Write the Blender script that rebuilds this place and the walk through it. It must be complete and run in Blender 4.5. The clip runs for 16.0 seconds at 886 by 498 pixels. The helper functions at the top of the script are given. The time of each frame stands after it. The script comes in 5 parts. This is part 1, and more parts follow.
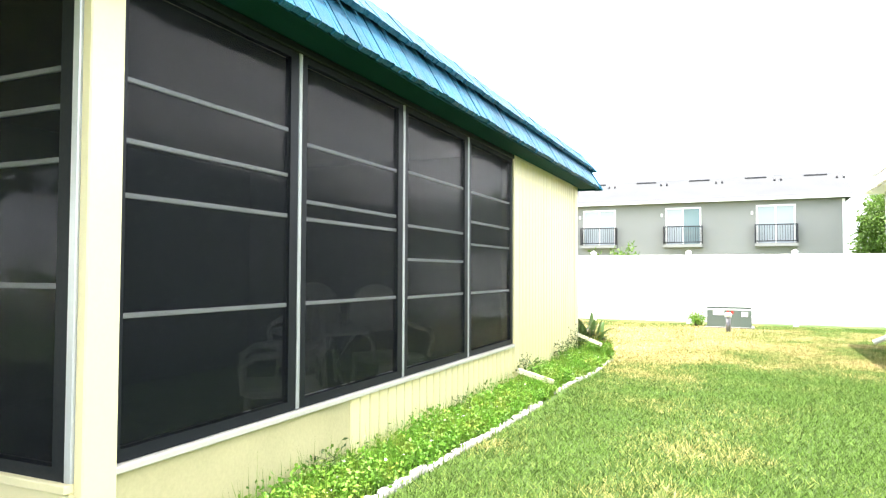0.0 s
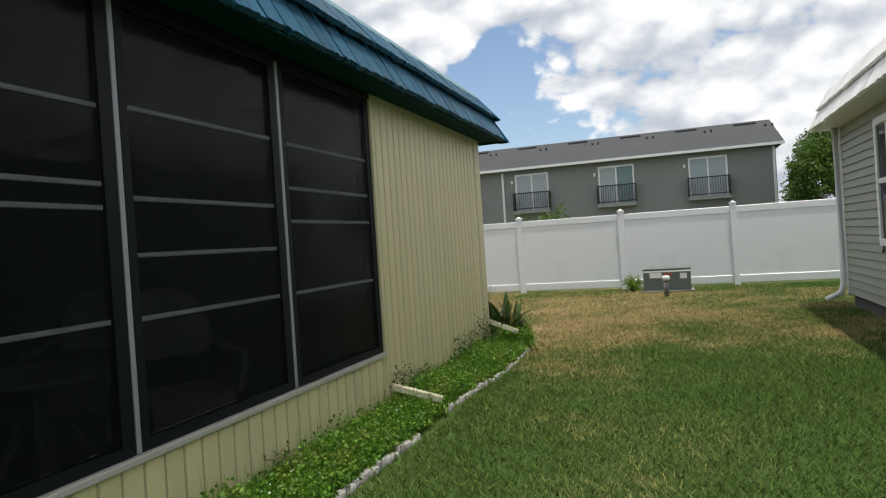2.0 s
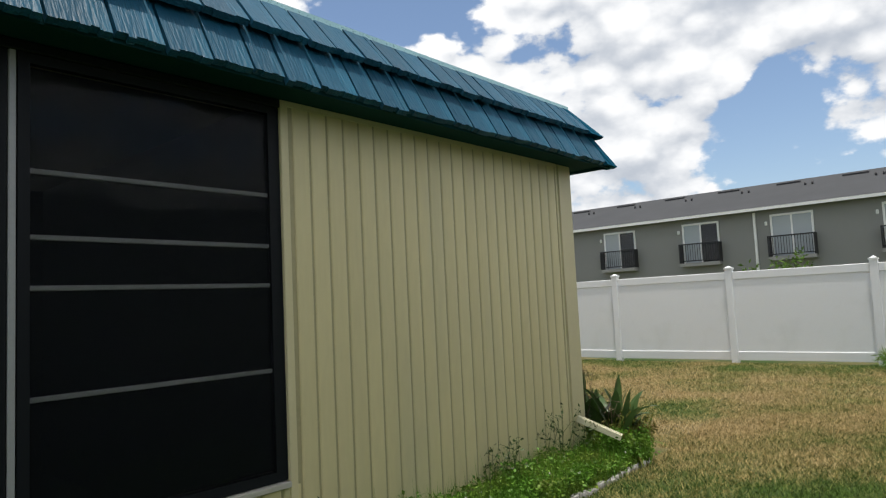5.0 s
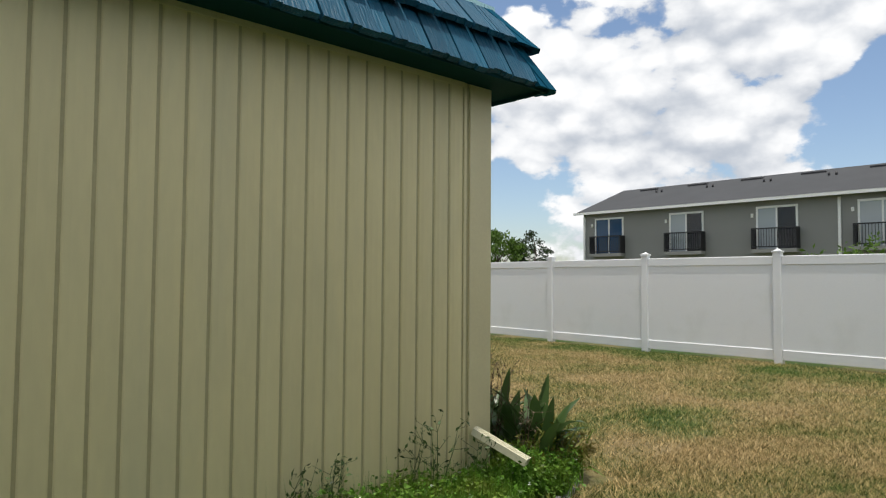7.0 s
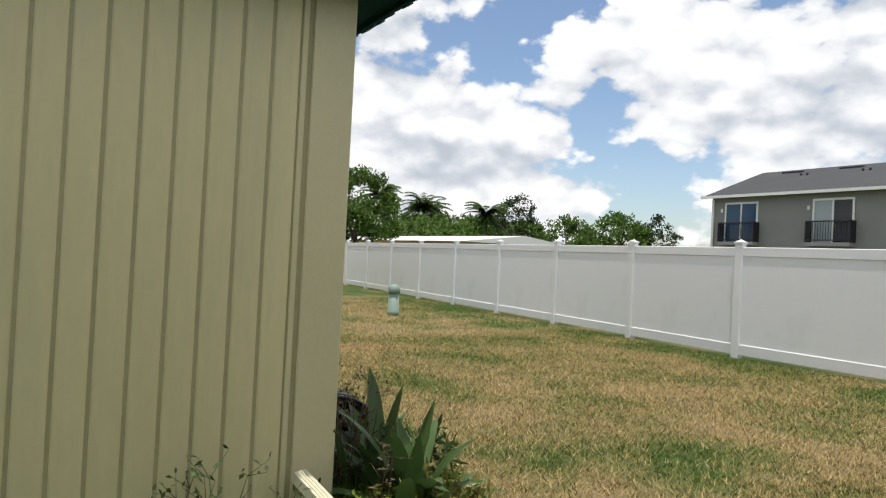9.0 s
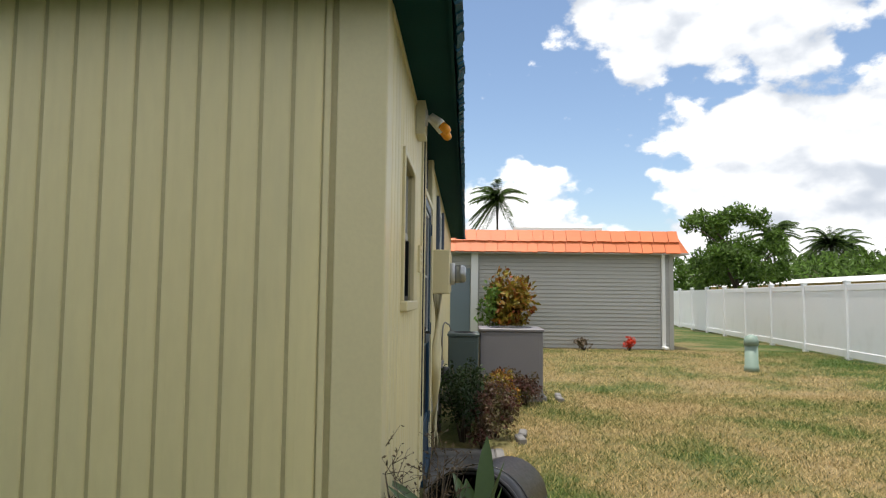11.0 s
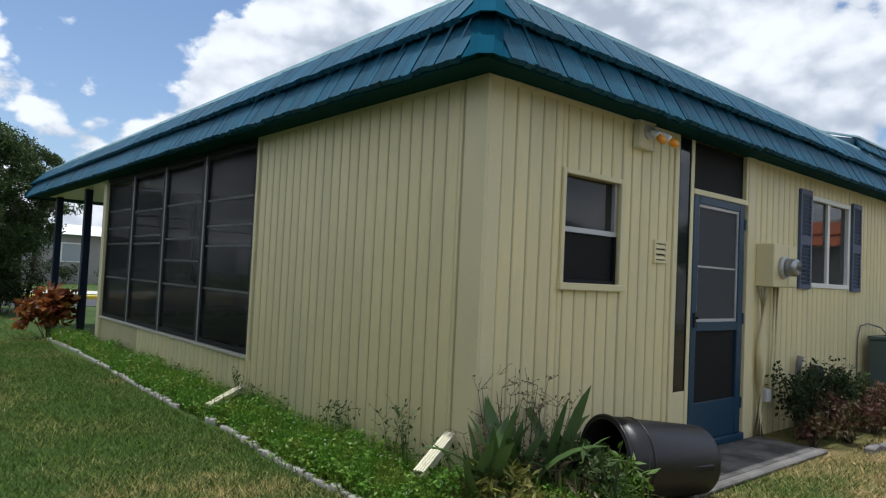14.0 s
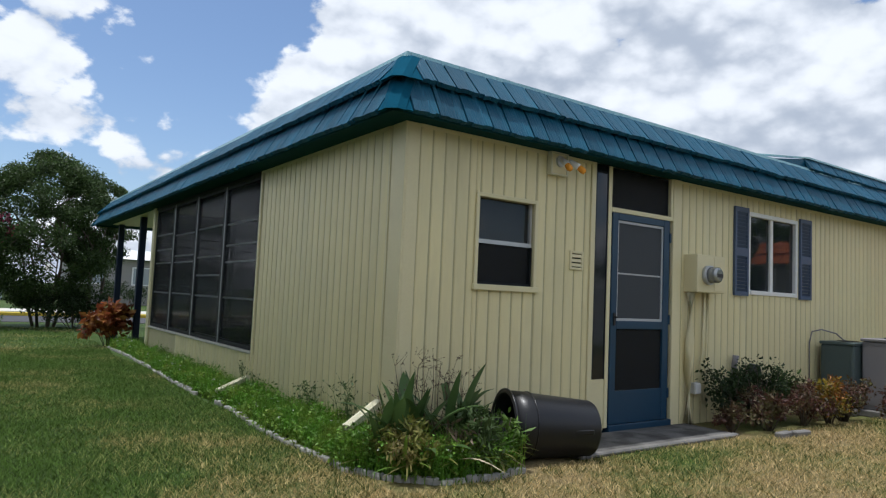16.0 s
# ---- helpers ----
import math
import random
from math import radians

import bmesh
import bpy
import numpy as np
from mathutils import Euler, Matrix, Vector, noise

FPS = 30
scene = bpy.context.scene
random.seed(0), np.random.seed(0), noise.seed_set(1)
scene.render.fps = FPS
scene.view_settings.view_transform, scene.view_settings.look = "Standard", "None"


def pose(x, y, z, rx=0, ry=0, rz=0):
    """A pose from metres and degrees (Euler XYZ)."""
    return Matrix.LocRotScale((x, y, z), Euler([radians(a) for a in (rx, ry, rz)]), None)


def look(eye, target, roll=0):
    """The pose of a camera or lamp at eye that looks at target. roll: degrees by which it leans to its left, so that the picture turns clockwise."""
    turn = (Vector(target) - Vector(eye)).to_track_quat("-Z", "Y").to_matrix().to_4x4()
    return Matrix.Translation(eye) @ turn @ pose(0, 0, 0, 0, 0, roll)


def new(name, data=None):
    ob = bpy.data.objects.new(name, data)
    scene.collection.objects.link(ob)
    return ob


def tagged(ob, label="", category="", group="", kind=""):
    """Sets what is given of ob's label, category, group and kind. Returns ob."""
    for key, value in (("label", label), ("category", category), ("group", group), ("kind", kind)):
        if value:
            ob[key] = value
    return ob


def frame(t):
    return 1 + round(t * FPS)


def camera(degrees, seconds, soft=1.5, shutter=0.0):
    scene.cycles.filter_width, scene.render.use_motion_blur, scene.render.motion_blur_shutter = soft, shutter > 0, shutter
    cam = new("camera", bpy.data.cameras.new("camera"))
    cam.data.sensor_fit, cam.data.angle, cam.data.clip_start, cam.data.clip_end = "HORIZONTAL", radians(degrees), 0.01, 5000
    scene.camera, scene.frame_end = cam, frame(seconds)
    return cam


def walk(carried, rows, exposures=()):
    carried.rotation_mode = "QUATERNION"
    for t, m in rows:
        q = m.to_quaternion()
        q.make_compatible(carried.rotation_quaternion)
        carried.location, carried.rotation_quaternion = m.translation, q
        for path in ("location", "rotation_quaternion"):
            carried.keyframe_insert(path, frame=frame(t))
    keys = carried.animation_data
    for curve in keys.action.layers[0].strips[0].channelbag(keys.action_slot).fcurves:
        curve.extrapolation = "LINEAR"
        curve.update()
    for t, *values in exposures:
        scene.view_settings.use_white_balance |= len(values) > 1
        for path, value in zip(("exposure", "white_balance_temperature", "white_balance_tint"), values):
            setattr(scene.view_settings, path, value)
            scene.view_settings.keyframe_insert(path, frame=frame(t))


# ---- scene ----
cam = camera(66.5, 16.0, soft=1.2)
PATH = [
    (0, (2.272, -0.802, 1.297), (1.46, 1.024, 1.367), 0.2),
    (0.5, (2.183, -0.254, 1.307), (1.453, 1.606, 1.387), -0.0),
    (1, (2.116, 0.372, 1.306), (1.531, 2.284, 1.36), -2.1),
    (1.5, (2.193, 0.839, 1.329), (1.558, 2.736, 1.35), -1.2),
    (2, (2.252, 1.31, 1.356), (1.591, 3.198, 1.341), -3.8),
    (2.5, (2.421, 1.796, 1.387), (1.589, 3.613, 1.466), -3.5),
    (3, (2.58, 2.257, 1.394), (1.707, 4.046, 1.582), -2.5),
    (3.5, (2.741, 2.691, 1.404), (1.772, 4.425, 1.633), -5.0),
    (4, (2.932, 3.111, 1.419), (1.801, 4.75, 1.613), -3.8),
    (6.5, (3.066, 5.531, 1.357), (1.645, 6.93, 1.515), -1.6),
    (7, (3.023, 6.076, 1.33), (1.551, 7.428, 1.423), 0.4),
    (7.5, (2.972, 6.58, 1.387), (1.515, 7.949, 1.391), -2.8),
    (8, (2.996, 7.094, 1.39), (1.464, 8.379, 1.43), -1.9),
    (10.5, (2.556, 9.269, 1.351), (0.58, 9.576, 1.395), 3.2),
    (11, (2.574, 9.582, 1.378), (0.58, 9.514, 1.517), 0.7),
    (11.5, (2.536, 9.875, 1.39), (0.567, 9.535, 1.464), 0.5),
    (12, (2.697, 10.372, 1.379), (0.9, 9.497, 1.45), 3.3),
    (12.5, (2.72, 10.818, 1.362), (1.075, 9.69, 1.503), 1.7),
    (13, (2.716, 11.258, 1.377), (1.201, 9.962, 1.53), 0.9),
    (13.5, (2.728, 11.694, 1.374), (1.399, 10.21, 1.545), 1.6),
    (14, (2.775, 12.146, 1.347), (1.473, 10.63, 1.43), 2.7),
    (14.5, (2.706, 12.582, 1.31), (1.539, 10.961, 1.429), 4.0),
    (15, (2.717, 12.979, 1.309), (1.619, 11.316, 1.483), -0.2),
    (15.5, (2.774, 13.366, 1.277), (1.629, 11.731, 1.397), -0.4),
    (16, (2.716, 13.656, 1.213), (1.563, 12.029, 1.36), 2.5),
]
walk(cam, [(t, look(eye, target, roll)) for t, eye, target, roll in PATH], [(0, 2.85, 6500, 10), (0.25, 3.25, 6500, 10), (0.5, 3.45, 6500, 10), (0.8, 2.05, 6500, 10), (1.2, 0.85, 6500, 10), (1.6, 0.28, 6500, 10), (2.5, 0.2, 6450, 10), (8, 0.14, 6450, 10), (11, 0.46, 6500, 10), (12, 0.28, 6350, 10), (13, 0.12, 6050, 10), (16, 0.06, 5900, 10)])

# ---- light ----
world = bpy.data.worlds.new("sky_world")
scene.world = world
world.use_nodes = True
SHIFT = (1.7, 5.9, 0.3)
COVER = 0.372
SUN_DIR = Vector((0.114, -0.09, 1.0)).normalized()


def build_world():
    nt = world.node_tree
    nt.nodes.clear()
    N, L = nt.nodes.new, nt.links.new
    out, bg = N("ShaderNodeOutputWorld"), N("ShaderNodeBackground")
    sky = N("ShaderNodeTexSky")
    sky.sky_type, sky.sun_disc = "NISHITA", False
    sky.sun_elevation = math.asin(SUN_DIR.z)
    sky.sun_rotation = math.atan2(SUN_DIR.x, SUN_DIR.y)
    sky.air_density, sky.dust_density, sky.ozone_density = 1.0, 1.0, 1.2
    dim = N("ShaderNodeVectorMath")
    dim.operation = "SCALE"
    dim.inputs["Scale"].default_value = 0.125
    L(sky.outputs[0], dim.inputs[0])
    # cumulus: broad masses with billowed edges, bright on top and grey beneath
    co = N("ShaderNodeTexCoord")
    tall = N("ShaderNodeVectorMath")
    tall.operation, tall.inputs[1].default_value = "MULTIPLY", (1.0, 1.0, 1.55)
    L(co.outputs["Generated"], tall.inputs[0])

    def calc(op, *vals):
        n = N("ShaderNodeMath")
        n.operation = op
        for i, v in enumerate(vals):
            if isinstance(v, (int, float)):
                n.inputs[i].default_value = v
            else:
                L(v, n.inputs[i])
        return n.outputs[0]

    def moved(shift):
        mv = N("ShaderNodeVectorMath")
        mv.operation, mv.inputs[1].default_value = "ADD", shift
        L(tall.outputs[0], mv.inputs[0])
        return mv.outputs[0]

    def fbm(src, scale, detail, rough):
        t = N("ShaderNodeTexNoise")
        t.inputs["Scale"].default_value, t.inputs["Detail"].default_value = scale, detail
        t.inputs["Roughness"].default_value = rough
        L(src, t.inputs["Vector"])
        return t

    def billow(src, scale):
        warp = fbm(src, scale * 1.3, 3, 0.55)
        add = N("ShaderNodeVectorMath")
        add.operation, add.inputs[1].default_value = "MULTIPLY_ADD", (0.7 / scale,) * 3
        L(warp.outputs["Color"], add.inputs[0])
        L(src, add.inputs[2])
        v = N("ShaderNodeTexVoronoi")
        v.feature = "SMOOTH_F1"
        v.inputs["Scale"].default_value, v.inputs["Smoothness"].default_value = scale, 0.25
        L(add.outputs[0], v.inputs["Vector"])
        return calc("SUBTRACT", 0.42, v.outputs["Distance"])

    def ramp(value, a, b, ca=(0, 0, 0, 1), cb=(1, 1, 1, 1)):
        r = N("ShaderNodeValToRGB")
        r.color_ramp.interpolation = "EASE"
        r.color_ramp.elements[0].position, r.color_ramp.elements[0].color = a, ca
        r.color_ramp.elements[1].position, r.color_ramp.elements[1].color = b, cb
        L(value, r.inputs[0])
        return r.outputs[0]

    here, higher = moved(SHIFT), moved((SHIFT[0], SHIFT[1], SHIFT[2] + 0.10))
    mass, mass_up = fbm(here, 2.3, 2.5, 0.5).outputs[0], fbm(higher, 2.3, 2.5, 0.5).outputs[0]
    puff, puff_up = billow(here, 6.5), billow(higher, 6.5)
    bit_up = moved((SHIFT[0], SHIFT[1], SHIFT[2] + 0.035))
    small, small_up, crumb = billow(here, 17.0), billow(bit_up, 17.0), billow(here, 42.0)
    wisp = calc("SUBTRACT", fbm(here, 15.0, 9, 0.62).outputs[0], 0.5)
    dens = calc("MULTIPLY_ADD", puff, 0.20, mass)
    dens_up = calc("MULTIPLY_ADD", puff_up, 0.20, mass_up)
    edge = calc("MULTIPLY_ADD", small, 0.11, dens)
    edge = calc("MULTIPLY_ADD", crumb, 0.05, edge)
    edge = calc("MULTIPLY_ADD", wisp, 0.20, edge)
    mask = ramp(edge, COVER, COVER + 0.045)
    lit = calc("MULTIPLY_ADD", calc("SUBTRACT", dens, dens_up), 3.0, 0.66)
    lit = calc("MULTIPLY_ADD", calc("SUBTRACT", mass, COVER), -1.3, lit)
    lit = calc("MULTIPLY_ADD", calc("SUBTRACT", small, small_up), 0.9, lit)
    lit = calc("MULTIPLY_ADD", calc("MULTIPLY_ADD", puff, 0.9, small), 0.75, lit)
    lit = calc("MULTIPLY_ADD", crumb, 0.35, lit)
    lit = calc("MULTIPLY_ADD", wisp, 1.1, lit)
    lit = calc("MULTIPLY_ADD", calc("SUBTRACT", fbm(higher, 5.0, 6, 0.6).outputs[0], 0.5), 1.5, lit)
    lit = calc("MULTIPLY_ADD", lit, 0.52, 0.36)
    shade = ramp(lit, 0.0, 0.95, (0.47, 0.51, 0.57, 1), (0.94, 0.94, 0.935, 1))
    mix = N("ShaderNodeMix")
    mix.data_type = "RGBA"
    L(mask, mix.inputs["Factor"])
    L(dim.outputs[0], mix.inputs["A"])
    L(shade, mix.inputs["B"])
    L(mix.outputs["Result"], bg.inputs[0])
    bg.inputs[1].default_value = 1.0
    L(bg.outputs[0], out.inputs[0])


build_world()
sun_data = bpy.data.lights.new("sun", "SUN")
sun_data.energy, sun_data.angle, sun_data.color = 3.2, radians(0.6), (1.0, 0.95, 0.86)
sun = new("sun", sun_data)
sun.matrix_world = look(SUN_DIR * 60, (0, 0, 0))

# ---- materials ----
MATS = {}


def mat(name, col, rough=0.6, metal=0.0, var=0.15, scale=2.0, fine=60.0, bump=0.15, spec=0.4, rand=0.0, island=0.0,
        alt=None, alt_at=(0.45, 0.7), stretch=(1, 1, 1), alpha=1.0, world_space=False, sheer=0.0):
    """A procedural surface: base colour with blotches, grain, optional second colour in patches, and fine relief."""
    m = bpy.data.materials.new(name)
    m.use_nodes = True
    nt = m.node_tree
    N, L = nt.nodes.new, nt.links.new
    b = nt.nodes["Principled BSDF"]
    b.inputs["Metallic"].default_value = metal
    b.inputs["Specular IOR Level"].default_value = spec
    b.inputs["Alpha"].default_value = alpha
    if world_space:
        src = N("ShaderNodeNewGeometry").outputs["Position"]
    else:
        src = N("ShaderNodeTexCoord").outputs["Object"]
    mp = N("ShaderNodeMapping")
    mp.inputs["Scale"].default_value = stretch
    L(src, mp.inputs[0])

    def noise_tex(sc, det):
        t = N("ShaderNodeTexNoise")
        t.inputs["Scale"].default_value, t.inputs["Detail"].default_value = sc, det
        L(mp.outputs[0], t.inputs["Vector"])
        return t.outputs[0]

    big, small = noise_tex(scale, 4), noise_tex(fine, 3)

    def math2(op, a, bb):
        n = N("ShaderNodeMath")
        n.operation = op
        for i, v in enumerate((a, bb)):
            if isinstance(v, (int, float)):
                n.inputs[i].default_value = v
            else:
                L(v, n.inputs[i])
        return n.outputs[0]

    f = math2("ADD", math2("MULTIPLY", math2("SUBTRACT", big, 0.5), 2.2 * var), math2("MULTIPLY", math2("SUBTRACT", small, 0.5), 1.6 * var))
    if rand:
        f = math2("ADD", f, math2("MULTIPLY", math2("SUBTRACT", N("ShaderNodeObjectInfo").outputs["Random"], 0.5), rand))
    if island:
        f = math2("ADD", f, math2("MULTIPLY", math2("SUBTRACT", N("ShaderNodeNewGeometry").outputs["Random Per Island"], 0.5), island))
    f = math2("ADD", f, 1.0)
    base = N("ShaderNodeRGB")
    base.outputs[0].default_value = (*col, 1)
    src_col = base.outputs[0]
    if alt:
        r = N("ShaderNodeValToRGB")
        r.color_ramp.elements[0].position, r.color_ramp.elements[1].position = alt_at
        r.color_ramp.elements[0].color, r.color_ramp.elements[1].color = (*col, 1), (*alt, 1)
        L(noise_tex(scale * 1.7, 6), r.inputs[0])
        src_col = r.outputs[0]
    mul = N("ShaderNodeVectorMath")
    mul.operation = "SCALE"
    L(src_col, mul.inputs[0])
    L(f, mul.inputs["Scale"])
    L(mul.outputs[0], b.inputs["Base Color"])
    L(math2("ADD", math2("MULTIPLY", math2("SUBTRACT", small, 0.5), 0.25), rough), b.inputs["Roughness"])
    if bump:
        bp = N("ShaderNodeBump")
        bp.inputs["Strength"].default_value, bp.inputs["Distance"].default_value = bump, 0.01
        L(small, bp.inputs["Height"])
        L(bp.outputs[0], b.inputs["Normal"])
    if sheer:
        tr = N("ShaderNodeBsdfTranslucent")
        L(mul.outputs[0], tr.inputs[0])
        mx = N("ShaderNodeMixShader")
        mx.inputs[0].default_value = sheer
        L(b.outputs[0], mx.inputs[1])
        L(tr.outputs[0], mx.inputs[2])
        L(mx.outputs[0], nt.nodes["Material Output"].inputs[0])
    MATS[name] = m
    return m


def lawn(name, blades):
    """Lawn that is green along the side yard and beside the fence, and scorched to straw in the back yard."""
    m = bpy.data.materials.new(name)
    m.use_nodes = True
    nt = m.node_tree
    N, L = nt.nodes.new, nt.links.new
    b = nt.nodes["Principled BSDF"]
    b.inputs["Roughness"].default_value = 0.75
    b.inputs["Specular IOR Level"].default_value = 0.15
    geo = N("ShaderNodeNewGeometry")
    sep = N("ShaderNodeSeparateXYZ")
    L(geo.outputs["Position"], sep.inputs[0])

    def tex(sc, det):
        t = N("ShaderNodeTexNoise")
        t.inputs["Scale"].default_value, t.inputs["Detail"].default_value = sc, det
        L(geo.outputs["Position"], t.inputs["Vector"])
        return t.outputs[0]

    def math2(op, a, bb):
        n = N("ShaderNodeMath")
        n.operation = op
        for i, v in enumerate((a, bb)):
            if isinstance(v, (int, float)):
                n.inputs[i].default_value = v
            else:
                L(v, n.inputs[i])
        return n.outputs[0]

    def span(value, a, c, lo, hi):
        r = N("ShaderNodeMapRange")
        r.interpolation_type = "SMOOTHSTEP"
        for k, v in zip(("From Min", "From Max", "To Min", "To Max"), (a, c, lo, hi)):
            r.inputs[k].default_value = v
        L(value, r.inputs["Value"])
        return r.outputs[0]

    dry = math2("ADD", span(sep.outputs[1], 7.6, 10.6, -0.08, 0.60), span(sep.outputs[1], 15.6, 17.2, 0.0, -0.34))
    dry = math2("ADD", dry, span(sep.outputs[0], 1.6, 3.6, 0.0, -0.34))
    dry = math2("ADD", dry, math2("MULTIPLY", math2("SUBTRACT", tex(0.7, 5), 0.5), 2.3))
    dry = math2("ADD", dry, math2("MULTIPLY", math2("SUBTRACT", tex(5.0, 4), 0.5), 0.7))
    if blades:
        dry = math2("ADD", dry, math2("MULTIPLY", math2("SUBTRACT", geo.outputs["Random Per Island"], 0.5), 0.85))
    r = N("ShaderNodeValToRGB")
    e = r.color_ramp.elements
    e[0].position, e[0].color = 0.10, (0.076, 0.130, 0.027, 1)
    e[1].position, e[1].color = 0.95, (0.36, 0.275, 0.14, 1)
    mid = e.new(0.38)
    mid.color = (0.175, 0.185, 0.062, 1)
    mid = e.new(0.68)
    mid.color = (0.30, 0.24, 0.105, 1)
    L(dry, r.inputs[0])
    k = math2("ADD", math2("MULTIPLY", tex(38.0, 3), 0.9), 0.72 if blades else 0.24)
    if blades:
        k = math2("MULTIPLY", k, math2("ADD", math2("MULTIPLY", geo.outputs["Random Per Island"], 1.5), 0.32))
    mul = N("ShaderNodeVectorMath")
    mul.operation = "SCALE"
    L(r.outputs[0], mul.inputs[0])
    L(k, mul.inputs["Scale"])
    L(mul.outputs[0], b.inputs["Base Color"])
    if blades:
        tr = N("ShaderNodeBsdfTranslucent")
        L(mul.outputs[0], tr.inputs[0])
        mx = N("ShaderNodeMixShader")
        mx.inputs[0].default_value = 0.3
        L(b.outputs[0], mx.inputs[1])
        L(tr.outputs[0], mx.inputs[2])
        L(mx.outputs[0], nt.nodes["Material Output"].inputs[0])
    else:
        bp = N("ShaderNodeBump")
        bp.inputs["Strength"].default_value, bp.inputs["Distance"].default_value = 0.7, 0.03
        L(tex(70.0, 4), bp.inputs["Height"])
        L(bp.outputs[0], b.inputs["Normal"])
    return m


M_GROUND, M_GRASS = lawn("lawn_soil", False), lawn("lawn_blades", True)
M_SIDING = mat("cream_siding", (0.73, 0.65, 0.375), 0.42, var=0.07, scale=1.3, fine=25, bump=0.10, rand=0.07, stretch=(1, 1, 0.25), alt=(0.62, 0.57, 0.355), alt_at=(0.5, 0.8), world_space=True)
# darker than the siding: shade between the ribs put into the backing's colour
M_GROOVESHADE = mat("siding_groove_shade", (0.47, 0.42, 0.245), 0.6, var=0.15)
M_CREAM = mat("cream_trim", (0.70, 0.63, 0.39), 0.42, var=0.06, scale=1.5, bump=0.06)
M_ROOF = mat("teal_shingle", (0.008, 0.074, 0.130), 0.5, var=0.30, scale=5, fine=70, bump=0.9, spec=0.25, rand=0.30, island=0.08, stretch=(1, 1, 0.08), alt=(0.013, 0.110, 0.175), alt_at=(0.5, 0.75))
M_ROOFDARK = mat("teal_soffit", (0.007, 0.046, 0.055), 0.8, var=0.15, bump=0.1, spec=0.08)
M_ROOFCAP = mat("teal_corner_cap", (0.008, 0.072, 0.122), 0.95, var=0.16, scale=6, fine=50, bump=0.15, spec=0.03)
M_FLASH = mat("roof_flashing", (0.30, 0.50, 0.53), 0.3, var=0.12, metal=0.3)
M_ROOFTOP = mat("roof_membrane", (0.62, 0.62, 0.60), 0.7)
M_ALU = mat("aluminium_frame", (0.52, 0.53, 0.54), 0.4, metal=0.35, var=0.08, bump=0.05)
M_SILL = mat("weathered_sill", (0.50, 0.48, 0.42), 0.55, var=0.12, scale=6.0, bump=0.08)
M_MULLION = mat("dull_aluminium", (0.36, 0.37, 0.375), 0.5, metal=0.2, var=0.12, bump=0.05)
M_BAR = mat("window_bar", (0.46, 0.47, 0.48), 0.5, metal=0.1, var=0.08, bump=0.05)
M_DARKFRAME = mat("bronze_frame", (0.010, 0.012, 0.015), 0.5, var=0.1, bump=0.05, spec=0.15)
M_WHITE = mat("white_vinyl", (0.80, 0.81, 0.82), 0.35, var=0.035, scale=0.8, bump=0.03, alt=(0.70, 0.71, 0.70), alt_at=(0.55, 0.85))
M_WHITEPAINT = mat("white_paint", (0.78, 0.78, 0.76), 0.45, var=0.05, bump=0.06)
M_STUCCO = mat("grey_stucco", (0.245, 0.245, 0.235), 0.85, var=0.06, scale=0.5, fine=30, bump=0.2)
M_ASPHALT_SH = mat("grey_asphalt_shingle", (0.062, 0.064, 0.068), 1.0, var=0.16, scale=0.6, fine=9, bump=0.3)
M_BLACK = mat("black_metal", (0.018, 0.018, 0.02), 0.45, var=0.1)
M_BLUE = mat("blue_paint", (0.012, 0.046, 0.090), 0.4, var=0.12, bump=0.06)
M_CREAMPLASTIC = mat("cream_plastic", (0.66, 0.63, 0.47), 0.45, var=0.15, scale=6.0, bump=0.05)
M_SHUTTER = mat("shutter_blue", (0.065, 0.095, 0.16), 0.5, var=0.1)
M_NAVY = mat("navy_post", (0.012, 0.022, 0.05), 0.4, var=0.1)
M_LAP = mat("grey_lap_siding", (0.42, 0.415, 0.385), 0.5, var=0.05, rand=0.05, bump=0.08)
M_LAPGREEN = mat("sage_lap_siding", (0.27, 0.285, 0.225), 0.5, var=0.05, rand=0.06, bump=0.08)
M_ORANGE = mat("orange_shingle", (0.62, 0.165, 0.055), 0.5, var=0.10, scale=3, rand=0.16, bump=0.2)
M_WHITEROOF = mat("white_shingle", (0.76, 0.75, 0.72), 0.5, var=0.10, rand=0.14, bump=0.2)
M_SKIRT = mat("dark_block_skirt", (0.09, 0.085, 0.08), 0.85, var=0.2)
M_CONCRETE = mat("weathered_concrete", (0.20, 0.19, 0.18), 0.85, var=0.25, scale=2.2, bump=0.3, alt=(0.11, 0.105, 0.10), alt_at=(0.45, 0.65))
# slab stains, on a base darkened to stand in for the eave's shadow
M_SLAB = mat("stained_shaded_slab", (0.13, 0.125, 0.12), 0.9, var=0.35, scale=3.0, bump=0.6, alt=(0.055, 0.053, 0.05), alt_at=(0.42, 0.62))
M_DEADLEAF = mat("dead_leaf", (0.42, 0.36, 0.24), 0.8, var=0.3, scale=9.0, bump=0.3)
M_EDGING = mat("concrete_edging", (0.34, 0.33, 0.31), 0.85, var=0.25, rand=0.35, bump=0.3, alt=(0.22, 0.22, 0.21), alt_at=(0.5, 0.7))
M_ACGREY = mat("ac_grey", (0.20, 0.19, 0.20), 0.5, var=0.08, metal=0.2)
M_ACGREEN = mat("ac_green", (0.085, 0.115, 0.115), 0.5, var=0.08, metal=0.2)
M_BIN = mat("black_plastic", (0.012, 0.012, 0.014), 0.38, var=0.15, bump=0.08)
M_BOXGREEN = mat("transformer_green", (0.11, 0.14, 0.12), 0.45, var=0.1)
